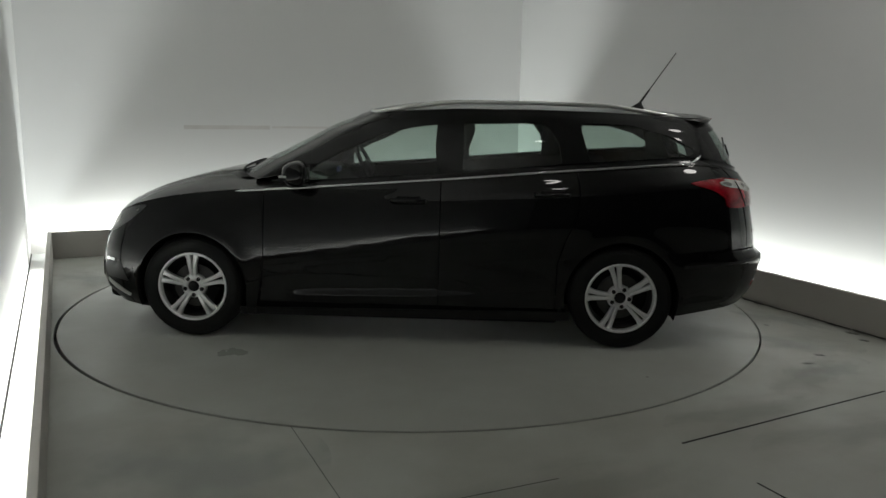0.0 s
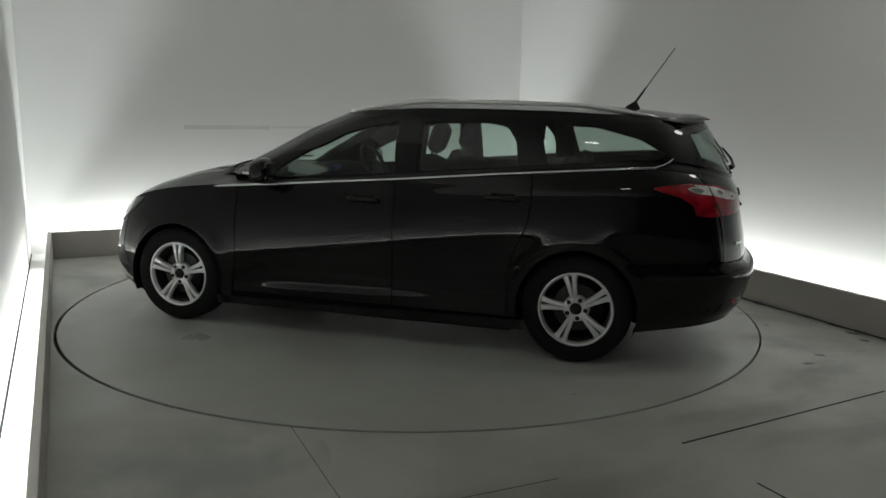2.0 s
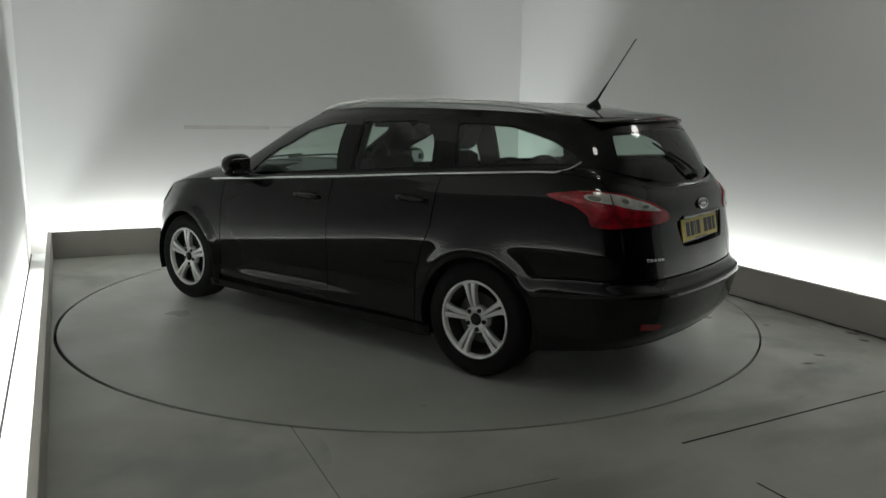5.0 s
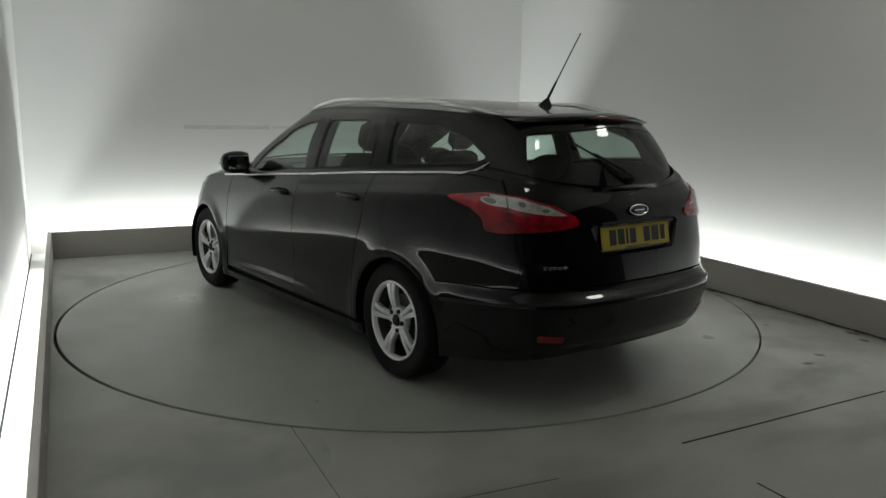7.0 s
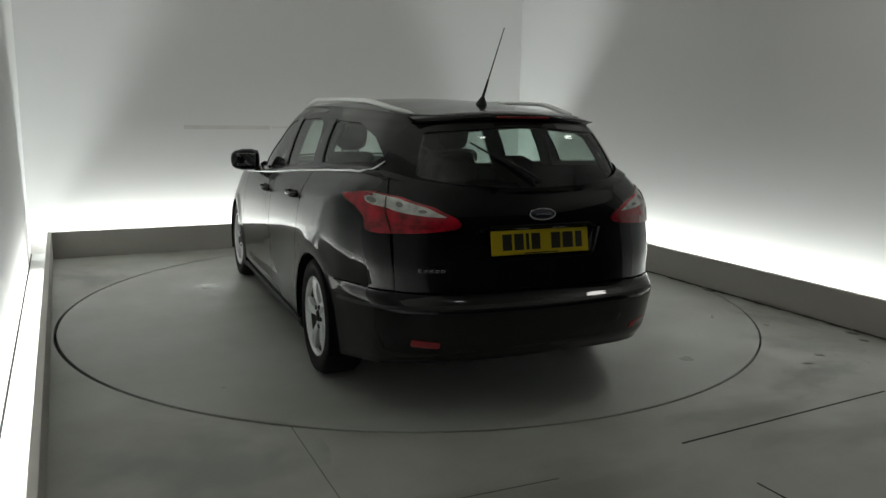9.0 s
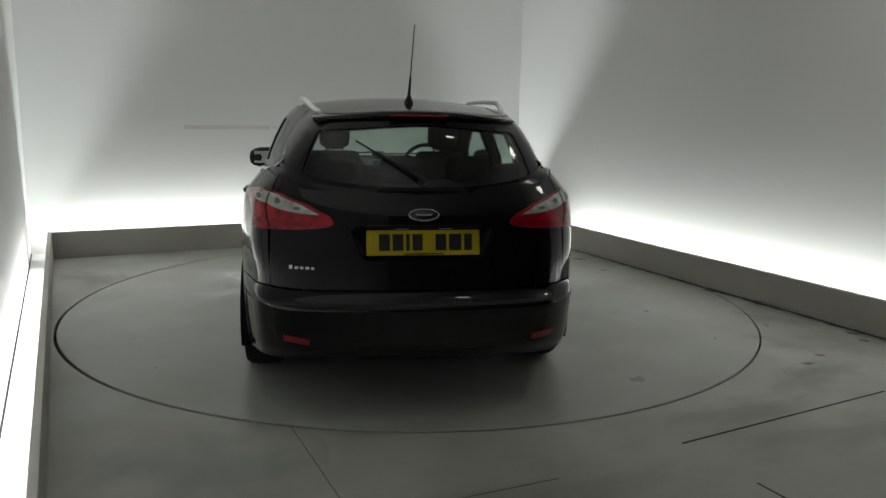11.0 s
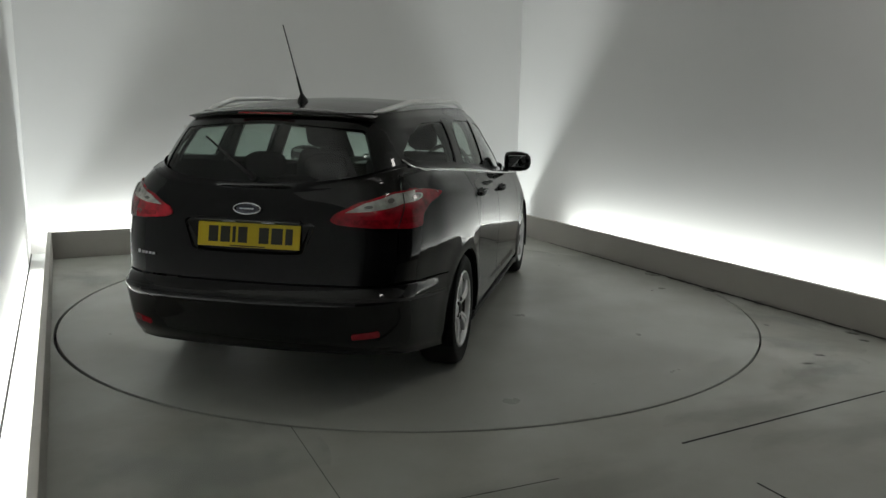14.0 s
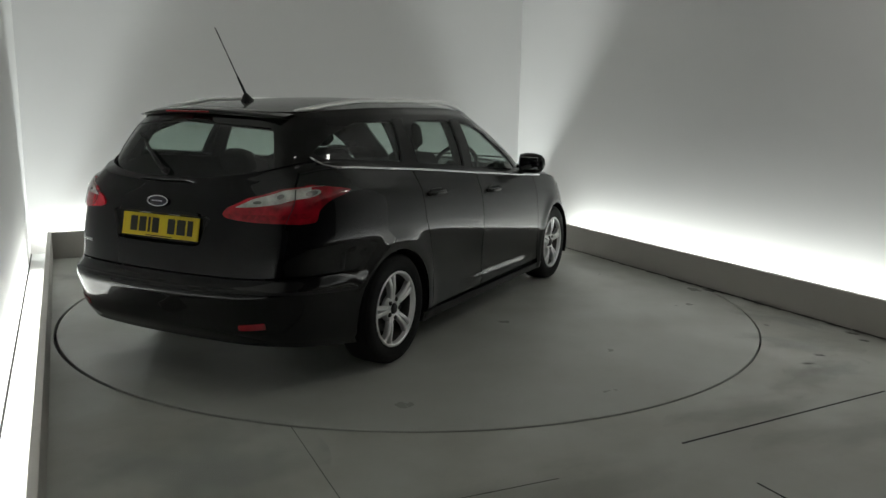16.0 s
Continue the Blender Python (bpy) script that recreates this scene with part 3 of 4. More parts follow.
    panel("bumper_groove", lower, groove, M_TRIM, car, lift=.002, depth=.004, label="matt black strip painted for the shade in the bumper's groove")
    nose = [XV(1.748, 0), XV(1.728, 1), FV(.5, 1), FV(.25, 1), FV(0, 1)]
    panel("front_bumper", lower, nose + [(-a, b) for a, b in nose[:-1][::-1]], M_PAINT, car, [arch(WB, .348)], step=0.026)
    slot = [FV(.0, .28), FV(.55, .28), FV(.62, .5), FV(.0, .55)]
    panel("lower_grille", lower, slot + [(-a, b) for a, b in slot[1:-1][::-1]], M_TRIM, car, lift=0.004, depth=.003)
    for nm, mat, up, label, q in (
            ("fog_intake", M_TRIM, .003, "matt black corner intake", [X(1.82, .45), X(1.92, .455), X(1.99, .40), X(1.95, .335), X(1.76, .325)]),
            ("intake_trim", M_CHROME, .006, "short bright trim bar", [X(1.86, .462), X(1.94, .462), X(1.95, .444), X(1.87, .444)]),
            # Grey lip strip: the floor's reflection on black paint, put into its colour.
            ("chin_trim", M_RAIL, .005, "grey strip painted for the floor's reflection in the bumper lip", [X(1.95, .318), X(1.95, .292), X(1.77, .222), X(1.755, .240), X(1.85, .285)])):
        panel(nm, lower, q, mat, car, lift=up, depth=up, label=label)
        panel(nm, lower, [(-a, b) for a, b in q][::-1], mat, car, lift=up, depth=up, label=label)

    # bonnet
    bm = bmesh.new()
    crest = [(.55, .98), (1.10, 1.03), (1.28, 1.012), (1.47, .966), (1.66, .91), (1.86, .825), (1.98, .735), (2.06, .64)]
    top = lower.P(lower.s, np.ones(len(lower.s)))
    rows = []
    for x in np.r_[np.linspace(.55, 1.9, 34), np.linspace(1.92, 2.055, 14)]:
        ye, ze = float(np.interp(-x, -top[:, 0], top[:, 1])), float(np.interp(-x, -top[:, 0], top[:, 2]))
        zc = max(float(soft(x, crest)), ze + .004)
        rows.append([(x, ye * u * .997, ze + .002 + (zc - ze) * (1 - abs(u) ** 3.6) - .012 * math.exp(-((abs(u) - .62) / .05) ** 2)) for u in np.linspace(1, -1, 37)])
    loft(bm, rows, close=False)
    bmesh.ops.recalc_face_normals(bm, faces=bm.faces)
    part("bonnet", bm, M_PAINT, car, smooth=True)

    # glasshouse frame with its openings
    zb = lambda x: float(soft(x, BELT)) + .028
    gf = rounded([UX(.70, zb(.70)), UX(.42, 1.165), UX(.18, 1.275), UX(-.04, 1.332), UX(-.185, 1.35), UX(-.20, zb(-.2))], .03)
    gr = rounded([UX(-.345, zb(-.345)), UX(-.345, 1.355), UX(-.76, 1.367), UX(-.855, 1.345), UX(-.92, 1.26), UX(-.945, zb(-.945))], .05)
    gq = rounded([UX(-1.115, zb(-1.115)), UX(-1.05, 1.362), UX(-1.38, 1.355), UX(-1.62, 1.29), UX(-1.775, 1.205), UX(-1.71, zb(-1.71))], .05)
    E3 = 2 * upper.end
    rw = [upper.at("r", y, z=z) for y, z in ((0, 1.045), (.38, 1.05), (.56, 1.10), (.475, 1.325), (0, 1.36))]
    rw = rounded(rw[0:1] + rw[1:4] + rw[4:] + [(E3 - a, b) for a, b in rw[1:4][::-1]], .05)
    ws = [upper.at("f", y, v=v) for y, v in ((0, .06), (.42, .06), (.585, .088), (.475, .90), (.30, .94), (0, .94))]
    ws = ws + [(-a, b) for a, b in ws[1:-1][::-1]]
    frame_poly = [(0, 0), (E3, 0), (E3, 1), (0, 1)]
    panel("cabin_frame", upper, frame_poly, M_PAINT, car,
          [gf, gr, gq, upper.mirror(gf), upper.mirror(gr), upper.mirror(gq), rw, ws, [(a + E3, b) for a, b in ws]], step=0.024, depth=.02)
    for nm, poly, mat in (("front_door_glass", gf, M_GLASS), ("rear_door_glass", gr, M_GLASS), ("rear_quarter_glass", gq, M_GLASS)):
        for q in (poly, upper.mirror(poly)):
            panel(nm, upper, q, mat, car, lift=-.004, depth=.003, label="greenish tinted glass").visible_shadow = False
    panel("rear_window", upper, rw, M_DARKGLASS, car, lift=-.004, depth=.003, label="dark tinted heated rear window").visible_shadow = False
    panel("windscreen", upper, ws, M_SCREEN, car, lift=-.004, depth=.003, label="clear greenish windscreen").visible_shadow = False
    # gloss pillars between the door windows
    bp = [UX(-.215, zb(-.2) - .01), UX(-.20, 1.362), UX(-.33, 1.366), UX(-.33, zb(-.33) - .01)]
    cp = [UX(-.957, zb(-.96) - .01), UX(-.96, 1.33), UX(-.94, 1.372), UX(-1.04, 1.372), UX(-1.105, zb(-1.1) - .01)]
    for nm, poly in (("centre_pillar", bp), ("rear_pillar", cp)):
        for q in (poly, upper.mirror(poly)):
            panel(nm, upper, q, M_GLOSSTRIM, car, lift=.003, depth=.003)

    # padded inner linings of the pillars
    for a, b in ((-.20, -.36), (-.935, -1.075)):
        q = [UX(a, zb(a) - .02), UX(a - .01, 1.38), UX(b, 1.38), UX(b, zb(b) - .02)]
        for r in (q, upper.mirror(q)):
            panel("pillar_lining", upper, r, M_CABIN, car, lift=-.045, depth=.01, step=.05)
    q = [UX(-1.75, zb(-1.75) - .02), UX(-1.68, 1.37), UX(-1.86, 1.36), upper.at("r", .535, z=1.33), upper.at("r", .60, z=1.10)]
    for r in (q, upper.mirror(q)):
        panel("pillar_lining", upper, r, M_CABIN, car, lift=-.04, depth=.01, step=.05)

    # roof, with a lining under it
    edge = upper.P(upper.s, np.ones(len(upper.s)))
    for nm, drop, mat in (("roof", 0.0, M_PAINT), ("headlining", 0.03, M_LINER)):
        bm = bmesh.new()
        rows = []
        for x in np.r_[np.linspace(edge[-1, 0], -1.9, 5), np.linspace(-1.87, .2, 44), np.linspace(.22, edge[0, 0], 6)]:
            ye = float(np.interp(-x, -edge[:, 0], edge[:, 1]))
            rows.append([(x, ye * u, float(upper.top(x, ye * u)) - drop + .001) for u in np.linspace(1, -1, 33)])
        loft(bm, rows, close=False)
        bmesh.ops.recalc_face_normals(bm, faces=bm.faces)
        part(nm, bm, mat, car, smooth=True)
    # ledge between door tops and windows
    bm = bmesh.new()
    rows = []
    curve = lower.P(np.linspace(0, 2 * lower.end, 1600), np.ones(1600))
    for f in np.linspace(.20, 1.80, 260):
        b = upper.P(f * upper.end, 0.0)
        a = curve[int(np.argmin(np.hypot(curve[:, 0] - b[0], curve[:, 1] - b[1])))]
        rows.append([tuple(a - np.array((0, 0, .01))), tuple(a + np.array((0, 0, .001))), tuple(b + np.array((0, 0, .004))), tuple(b + np.array((0, 0, .03)))])
    loft(bm, rows, close=False)
    bmesh.ops.recalc_face_normals(bm, faces=bm.faces)
    part("waist_seal", bm, M_GLOSSTRIM, car, smooth=True)

    # bright strip under the side windows, roof rails
    for s in (1, -1):
        bm = bmesh.new()
        pts = []
        for x in np.linspace(1.05, -1.70, 70):
            L, v = lower.at("x", x, v=.985)
            p = lower.P(L, v)
            pts.append((p[0], s * (p[1] + .004), p[2] + .003))
        x, y, z = pts[-1]
        for dx, dz in ((.045, .012), (.08, .032), (.105, .056)):
            p = upper.P(*upper.at("x", x - dx, z=z + dz))
            pts.append((p[0], s * (p[1] + .006), p[2]))
        tube(bm, pts, [.003] + [.0085] * (len(pts) - 2) + [.004], 8)
        part("waist_strip", bm, M_CHROME, car, "thin polished bright metal strip", True)
        bm = bmesh.new()
        pts = []
        for i, x in enumerate(np.linspace(.30, -1.70, 50)):
            u = i / 49
            rise = .042 * min(1, u / .27, (1 - u) / .22) ** .85
            ye = float(np.interp(-x, -edge[:, 0], edge[:, 1])) - .03
            pts.append((x, s * ye, float(upper.top(x, ye)) + rise - .006))
        tube(bm, pts, [.009] + [.0135] * 48 + [.009], 10)
        part("roof_rail", bm, M_RAIL, car, "satin silver aluminium roof rail", True)

    # spoiler over the tailgate, with the high brake light
    bm = bmesh.new()
    rows = []
    for y in np.linspace(-.50, .50, 41):
        q = abs(y) / .50
        xe = -1.99 + .15 * q ** 2.3
        k = 1 - .6 * q ** 8
        zz = float(upper.top(-1.9, y))
        rows.append([(xe + .15, y, zz + .010), (xe + .075, y, zz + .007), (xe + .03, y, zz - .004 * k), (xe, y, zz - .014 * k), (xe + .004, y, zz - .026 * k), (xe + .04, y, zz - .036 * k), (xe + .09, y * .98, zz - .05)])
    loft(bm, rows, close=False)
    bmesh.ops.recalc_face_normals(bm, faces=bm.faces)
    spoiler = part("roof_spoiler", bm, M_PAINT, car, smooth=True)
    bm = bmesh.new()
    zz = float(upper.top(-1.9, 0))
    box(bm, (-1.998, -.14, zz - .027), (-1.975, .14, zz - .018), .003)
    part("high_brake_light", bm, M_DARKRED, spoiler, "narrow dark red brake light")

    build_lights(car)
    build_details(car)
    build_cabin(car)
    build_wheels(car)
    return car


def build_lights(car):
    X = lambda x, z: lower.at("x", x, z=z)
    RV = lambda y, z: lower.at("r", y, z=z)
    E2 = 2 * lower.end
    outline = [X(-1.70, 1.022), X(-1.82, 1.040), X(-1.95, 1.052), RV(.74, 1.05), RV(.64, 1.035), RV(.52, .995), RV(.42, .945), RV(.40, .915), RV(.43, .897), RV(.55, .885), RV(.68, .878), X(-2.02, .872), X(-1.945, .878), X(-1.925, .935), X(-1.86, .975), X(-1.76, 1.002)]
    clear = [X(-1.925, 1.042), RV(.76, 1.045), RV(.655, 1.028), RV(.545, .99), RV(.465, .95), RV(.56, .955), RV(.68, .975), X(-2.03, .985), X(-1.945, .995)]
    low = [X(-1.975, .925), RV(.69, .922), RV(.50, .922), RV(.50, .90), RV(.69, .897), X(-1.975, .90)]
    for i in (0, 1):
        m = (lambda p: p) if i == 0 else lower.mirror
        lamp = panel("tail_light", lower, m(rounded(outline, .02, 3)), M_RED, car, lift=.008, depth=.03, step=.02, label="red and clear wraparound tail light")
        panel("clear_lens", lower, m(rounded(clear, .015, 3)), M_CLEAR, lamp, lift=.0105, depth=.003, step=.02, label="clear silvery upper lens")
        panel("lower_lens", lower, m(rounded(low, .01, 3)), M_RED2, lamp, lift=.0095, depth=.002, step=.02)
        panel("lens_seam", lower, m([RV(.6955, 1.03), RV(.6925, 1.03), RV(.6925, .882), RV(.6955, .882)]), M_TRIM, lamp, lift=.0135, depth=.003, step=.02)
        for y, z, ry, rz in ((.745, 1.012, .020, .017), (.655, 1.0, .019, .016), (.57, .974, .026, .010)):
            q = [RV(y + ry * math.cos(a), z + rz * math.sin(a)) for a in np.linspace(0, 2 * math.pi, 14, endpoint=False)]
            panel("bulb_ring", lower, m(q[::-1]), M_CLEAR, lamp, lift=.0122, depth=.003, step=.02)
            q = [RV(y + .7 * ry * math.cos(a), z + .7 * rz * math.sin(a)) for a in np.linspace(0, 2 * math.pi, 14, endpoint=False)]
            panel("bulb_reflector", lower, m(q[::-1]), M_ROUNDEL, lamp, lift=.0136, depth=.003, step=.02)
        # low reflectors in the bumper
        q = [RV(.64, .405), RV(.52, .392), RV(.52, .362), RV(.64, .372)]
        panel("rear_reflector", lower, m(rounded(q, .01, 3)), M_DARKRED, car, lift=.005, depth=.006, step=.02, label="narrow red bumper reflector")
        # headlamps
        h = [X(1.62, .812), X(1.75, .79), X(1.88, .735), X(1.985, .665), X(2.0, .62), X(1.93, .615), X(1.83, .655), X(1.73, .72)]
        h = h if i == 0 else [(-a, b) for a, b in h][::-1]
        head = panel("headlight", lower, rounded(h, .02, 3), M_HEAD, car, lift=.006, depth=.02, step=.02, label="swept-back clear headlight")
        q = [X(1.84, .735), X(1.90, .70), X(1.90, .665), X(1.84, .69)]
        q = q if i == 0 else [(-a, b) for a, b in q][::-1]
        panel("projector_lens", lower, rounded(q, .02, 3), M_BULB, head, lift=.009, depth=.003, step=.02)


def rear_frame(z, y=0.0, out=0.0):
    """Pose on the tail at height z: x across to the car's right, y up the skin, z outwards."""
    L, v = lower.at("r", abs(y), z=z)
    if y < 0:
        L = 2 * lower.end - L
    p, n = Vector(lower.P(L, v)), Vector(lower.N(L, v))
    across = Vector((0, 0, 1)).cross(n).normalized()
    up = n.cross(across)
    m = Matrix((across, up, n)).transposed().to_4x4()
    m.translation = p + n * out
    return m


def build_details(car):
    # number plate: bars in place of characters
    m = rear_frame(.832, 0, -.022)
    bm = bmesh.new()
    box(bm, (-.262, -.058, -.004), (.262, .058, .004), .003)
    plate = part("number_plate", bm, M_PLATE, car, "yellow rear number plate with black bars", place=m)
    for x0, x1 in ((-.205, -.155), (-.143, -.093), (-.081, -.064), (-.052, -.004), (.055, .105), (.118, .176), (.189, .226)):
        bm = bmesh.new()
        box(bm, (x0, -.036, .0035), (x1, .040, .0055), .001, 1)
        part("plate_bar", bm, M_BAR, plate)
    bm = bmesh.new()
    box(bm, (-.09, -.0545, .0035), (.09, -.049, .005))
    part("plate_footer", bm, M_BAR, plate)
    # recess surround with lamp strip over the plate
    bm = bmesh.new()
    box(bm, (-.27, .064, -.004), (.27, .082, .026), .006)
    part("tailgate_grip", bm, M_GLOSSTRIM, car, place=m)
    for x in (-.1, .1):
        bm = bmesh.new()
        box(bm, (x - .03, .0605, .002), (x + .03, .0655, .020), .0015)
        part("plate_lamp", bm, M_CLEAR, car, place=m)
    # oval badge
    mb = rear_frame(.955, 0, .004)
    rim = bmesh.new()
    pts = [(.068 * math.cos(a), .026 * math.sin(a), .006) for a in np.linspace(0, 2 * math.pi, 41)]
    tube(rim, pts, .0035, 6)
    badge = part("badge", rim, M_CHROME, car, "oval badge with a bright rim", True, place=mb)
    bm = bmesh.new()
    loft(bm, [[(r * .068 * math.cos(a), r * .026 * math.sin(a), h) for a in np.linspace(0, 2 * math.pi, 40, endpoint=False)] for r, h in ((1, 0), (1, .005), (.6, .008), (.05, .009))], cap1=True)
    bmesh.ops.recalc_face_normals(bm, faces=bm.faces)
    part("badge_plate", bm, M_BADGE, badge, smooth=True)
    bm = bmesh.new()
    box(bm, (-.036, -.004, .008), (.036, .003, .0100), .001)
    part("badge_mark", bm, M_CHROME, badge)
    # small bright model mark, drawn as bars
    mm = rear_frame(.715, .55, .003)
    bm = bmesh.new()
    for i, w in enumerate((.018, .02, .018, .02, .018)):
        box(bm, (-.062 + i * .026, -.007, 0), (-.062 + i * .026 + w, .006 if i else .011, .003), .001, 1)
    part("model_mark", bm, M_CHROME, car, "small bright bars", place=mm)
    # rear wiper
    L, v = upper.at("r", 0, z=1.10)
    p0, n0 = Vector(upper.P(L, v)), Vector(upper.N(L, v))
    L, v = upper.at("r", .27, z=1.26)
    p1, n1 = Vector(upper.P(L, v)), Vector(upper.N(L, v))
    bm = bmesh.new()
    tube(bm, [p0 + n0 * .03, p0.lerp(p1, .3) + n0 * .04, p0.lerp(p1, .75) + n1 * .026], [.010, .008, .005], 8)
    wiper = part("rear_wiper", bm, M_TRIM, car, "black rear wiper arm parked on the glass", True)
    bm = bmesh.new()
    tube(bm, [p0.lerp(p1, .22) + n0 * .012, p0.lerp(p1, .65) + n1 * .016, p0.lerp(p1, 1.1) + n1 * .010], .005, 6)
    part("wiper_blade", bm, M_TRIM, wiper)
    bm = bmesh.new()
    bmesh.ops.create_cone(bm, segments=20, radius1=.018, radius2=.014, depth=.03, cap_ends=True, matrix=Matrix.Translation(p0 + n0 * .015) @ n0.to_track_quat("Z", "Y").to_matrix().to_4x4())
    part("wiper_hub", bm, M_TRIM, wiper, smooth=True)
    # front wipers at the foot of the windscreen
    for ya, yb in ((.52, -.08), (.02, -.55)):
        pts = []
        for k in np.linspace(0, 1, 9):
            y = ya + (yb - ya) * k
            L, v = upper.at("f", abs(y), v=.055 + .07 * k)
            L = L if y >= 0 else -L
            pts.append(Vector(upper.P(L, v)) + Vector(upper.N(L, v)) * .022)
        bm = bmesh.new()
        tube(bm, pts, .008, 6)
        part("front_wiper", bm, M_TRIM, car, "black windscreen wiper arm", True)
    bm = bmesh.new()
    rows = []
    for y in np.linspace(-.66, .66, 31):
        L, v = upper.at("f", abs(y), v=.015)
        p = Vector(upper.P(L if y >= 0 else -L, v))
        rows.append([p + Vector((-.02, 0, .012)), p + Vector((.03, 0, .018)), p + Vector((.09, 0, .004)), p + Vector((.10, 0, -.03))])
    loft(bm, rows, close=False)
    bmesh.ops.recalc_face_normals(bm, faces=bm.faces)
    part("cowl_panel", bm, M_TRIM, car, "matt black plastic cowl", True)
    # aerial
    zt = float(upper.top(-1.52, 0))
    bm = bmesh.new()
    loft(bm, [[(-1.525 + dx + a * math.cos(t), b * math.sin(t), zt + h) for t in np.linspace(0, 2 * math.pi, 20, endpoint=False)] for a, b, h, dx in ((.048, .026, -.004, 0), (.044, .023, .012, 0), (.026, .015, .028, -.008), (.012, .010, .042, -.014))], cap1=True)
    bmesh.ops.recalc_face_normals(bm, faces=bm.faces)
    aerial = part("aerial_base", bm, M_TRIM, car, smooth=True)
    bm = bmesh.new()
    a, b = Vector((-1.538, 0, zt + .035)), Vector((-1.765, 0, 1.838))
    tube(bm, [a, a.lerp(b, .28)], [.0085, .0055], 8)
    tube(bm, [a.lerp(b, .26), b], [.0035, .0028], 6)
    part("aerial_mast", bm, M_TRIM, aerial, "thin black whip aerial", True)
    # mirrors and handles
    for s in (1, -1):
        bm = bmesh.new()
        loft(bm, [[(.635 + dx + rx * math.cos(t) * (1 if math.cos(t) > 0 else .55), s * (.905 + ry * math.copysign(abs(math.sin(t)) ** .7, math.sin(t)) * .0 + yy), 1.035 + rz * math.copysign(abs(math.sin(t)) ** .75, math.sin(t)))
                   for t in np.linspace(0, 2 * math.pi, 28, endpoint=False)]
                  for yy, rx, ry, rz, dx in ((-.105, .04, 0, .045, .04), (-.09, .075, 0, .068, .02), (-.04, .098, 0, .079, .008), (.03, .098, 0, .078, 0), (.08, .082, 0, .066, -.008), (.105, .052, 0, .045, -.016), (.112, .02, 0, .018, -.02))], cap0=True, cap1=True)
        bmesh.ops.recalc_face_normals(bm, faces=bm.faces)
        mir = part("door_mirror", bm, M_PAINT, car, "black door mirror", True)
        bm = bmesh.new()
        box(bm, (.583, s * .91 - .07, .99), (.589, s * .91 + .07, 1.085), .003, 2)
        part("mirror_glass", bm, material("mirror_silver", (.5, .52, .52), .03, metal=1.0) if s == 1 else bpy.data.materials["mirror_silver"], mir)
        bm = bmesh.new()
        tube(bm, [(.68, s * .80, .965), (.67, s * .85, .975), (.655, s * .89, .995)], [.035, .028, .024], 8, .6)
        part("mirror_arm", bm, M_TRIM, mir, smooth=True)
        bm = bmesh.new()
        box(bm, (.69, s * .98 - .012, 1.018), (.735, s * .98 + .02, 1.032), .004)
        part("mirror_indicator", bm, M_CLEAR, mir)
        for x, z in ((-.02, .888), (-.885, .940)):
            L, v = lower.at("x", x, z=z)
            p = lower.P(L, v)
            bm = bmesh.new()
            pts = [(x + d, s * (p[1] + o), z + .010 * d) for d, o in ((.105, -.004), (.095, .022), (.05, .030), (-.05, .031), (-.095, .022), (-.105, -.004))]
            tube(bm, pts, [.010, .012, .013, .013, .012, .010], 8, 1.2)
            door = bpy.data.objects[("front_door" if x > -.5 else "rear_door") + ("" if s == 1 else ".001")]
            part("door_handle", bm, M_PAINT, door, smooth=True)
            bm = bmesh.new()
            box(bm, (x - .07, s * (p[1] + .001) - .003, z - .03), (x + .07, s * (p[1] + .001) + .003, z + .026), .003)
            part("handle_cup", bm, M_TRIM, door)
    # exhaust on the left
    bm = bmesh.new()
    rings = [[(x, .50 + r * math.cos(t), .315 + r * math.sin(t)) for t in np.linspace(0, 2 * math.pi, 24, endpoint=False)] for x, r in ((-1.6, .024), (-2.13, .024), (-2.14, .026), (-2.14, .021), (-2.05, .02))]
    loft(bm, rings)
    bmesh.ops.recalc_face_normals(bm, faces=bm.faces)
    part("exhaust_pipe", bm, M_BRAKE, car, smooth=True)
    # dark tub under the skin
    bm = bmesh.new()
    box(bm, (-.95, -.84, .14), (.95, .84, .30), .02)
    box(bm, (-2.0, -.56, .335), (-.9, .56, .44), .02)
    box(bm, (-2.05, -.45, .27), (-1.75, .40, .44), .03)
    box(bm, (.9, -.58, .16), (2.0, .58, .62), .04)
    box(bm, (1.70, -.50, .155), (1.93, .50, .5), .03)
    part("underbody", bm, M_UNDER, car)
    for x in (WB, -WB):
        for s in (1, -1):
            bm = bmesh.new()
            rings = []
            for i in range(25):
                a = math.pi * (i / 24 * 1.24 - .12)
                c, d = math.cos(a), math.sin(a)
                rings.append([(x + .345 * c, s * .885, WZ + .345 * d), (x + .355 * c, s * .80, WZ + .355 * d), (x + .36 * c, s * .57, WZ + .36 * d), (x + .02 * c, s * .57, WZ + .02 * d)])
            loft(bm, rings, close=False)
            bmesh.ops.recalc_face_normals(bm, faces=bm.faces)
            part("wheel_housing", bm, M_UNDER, car, smooth=True)


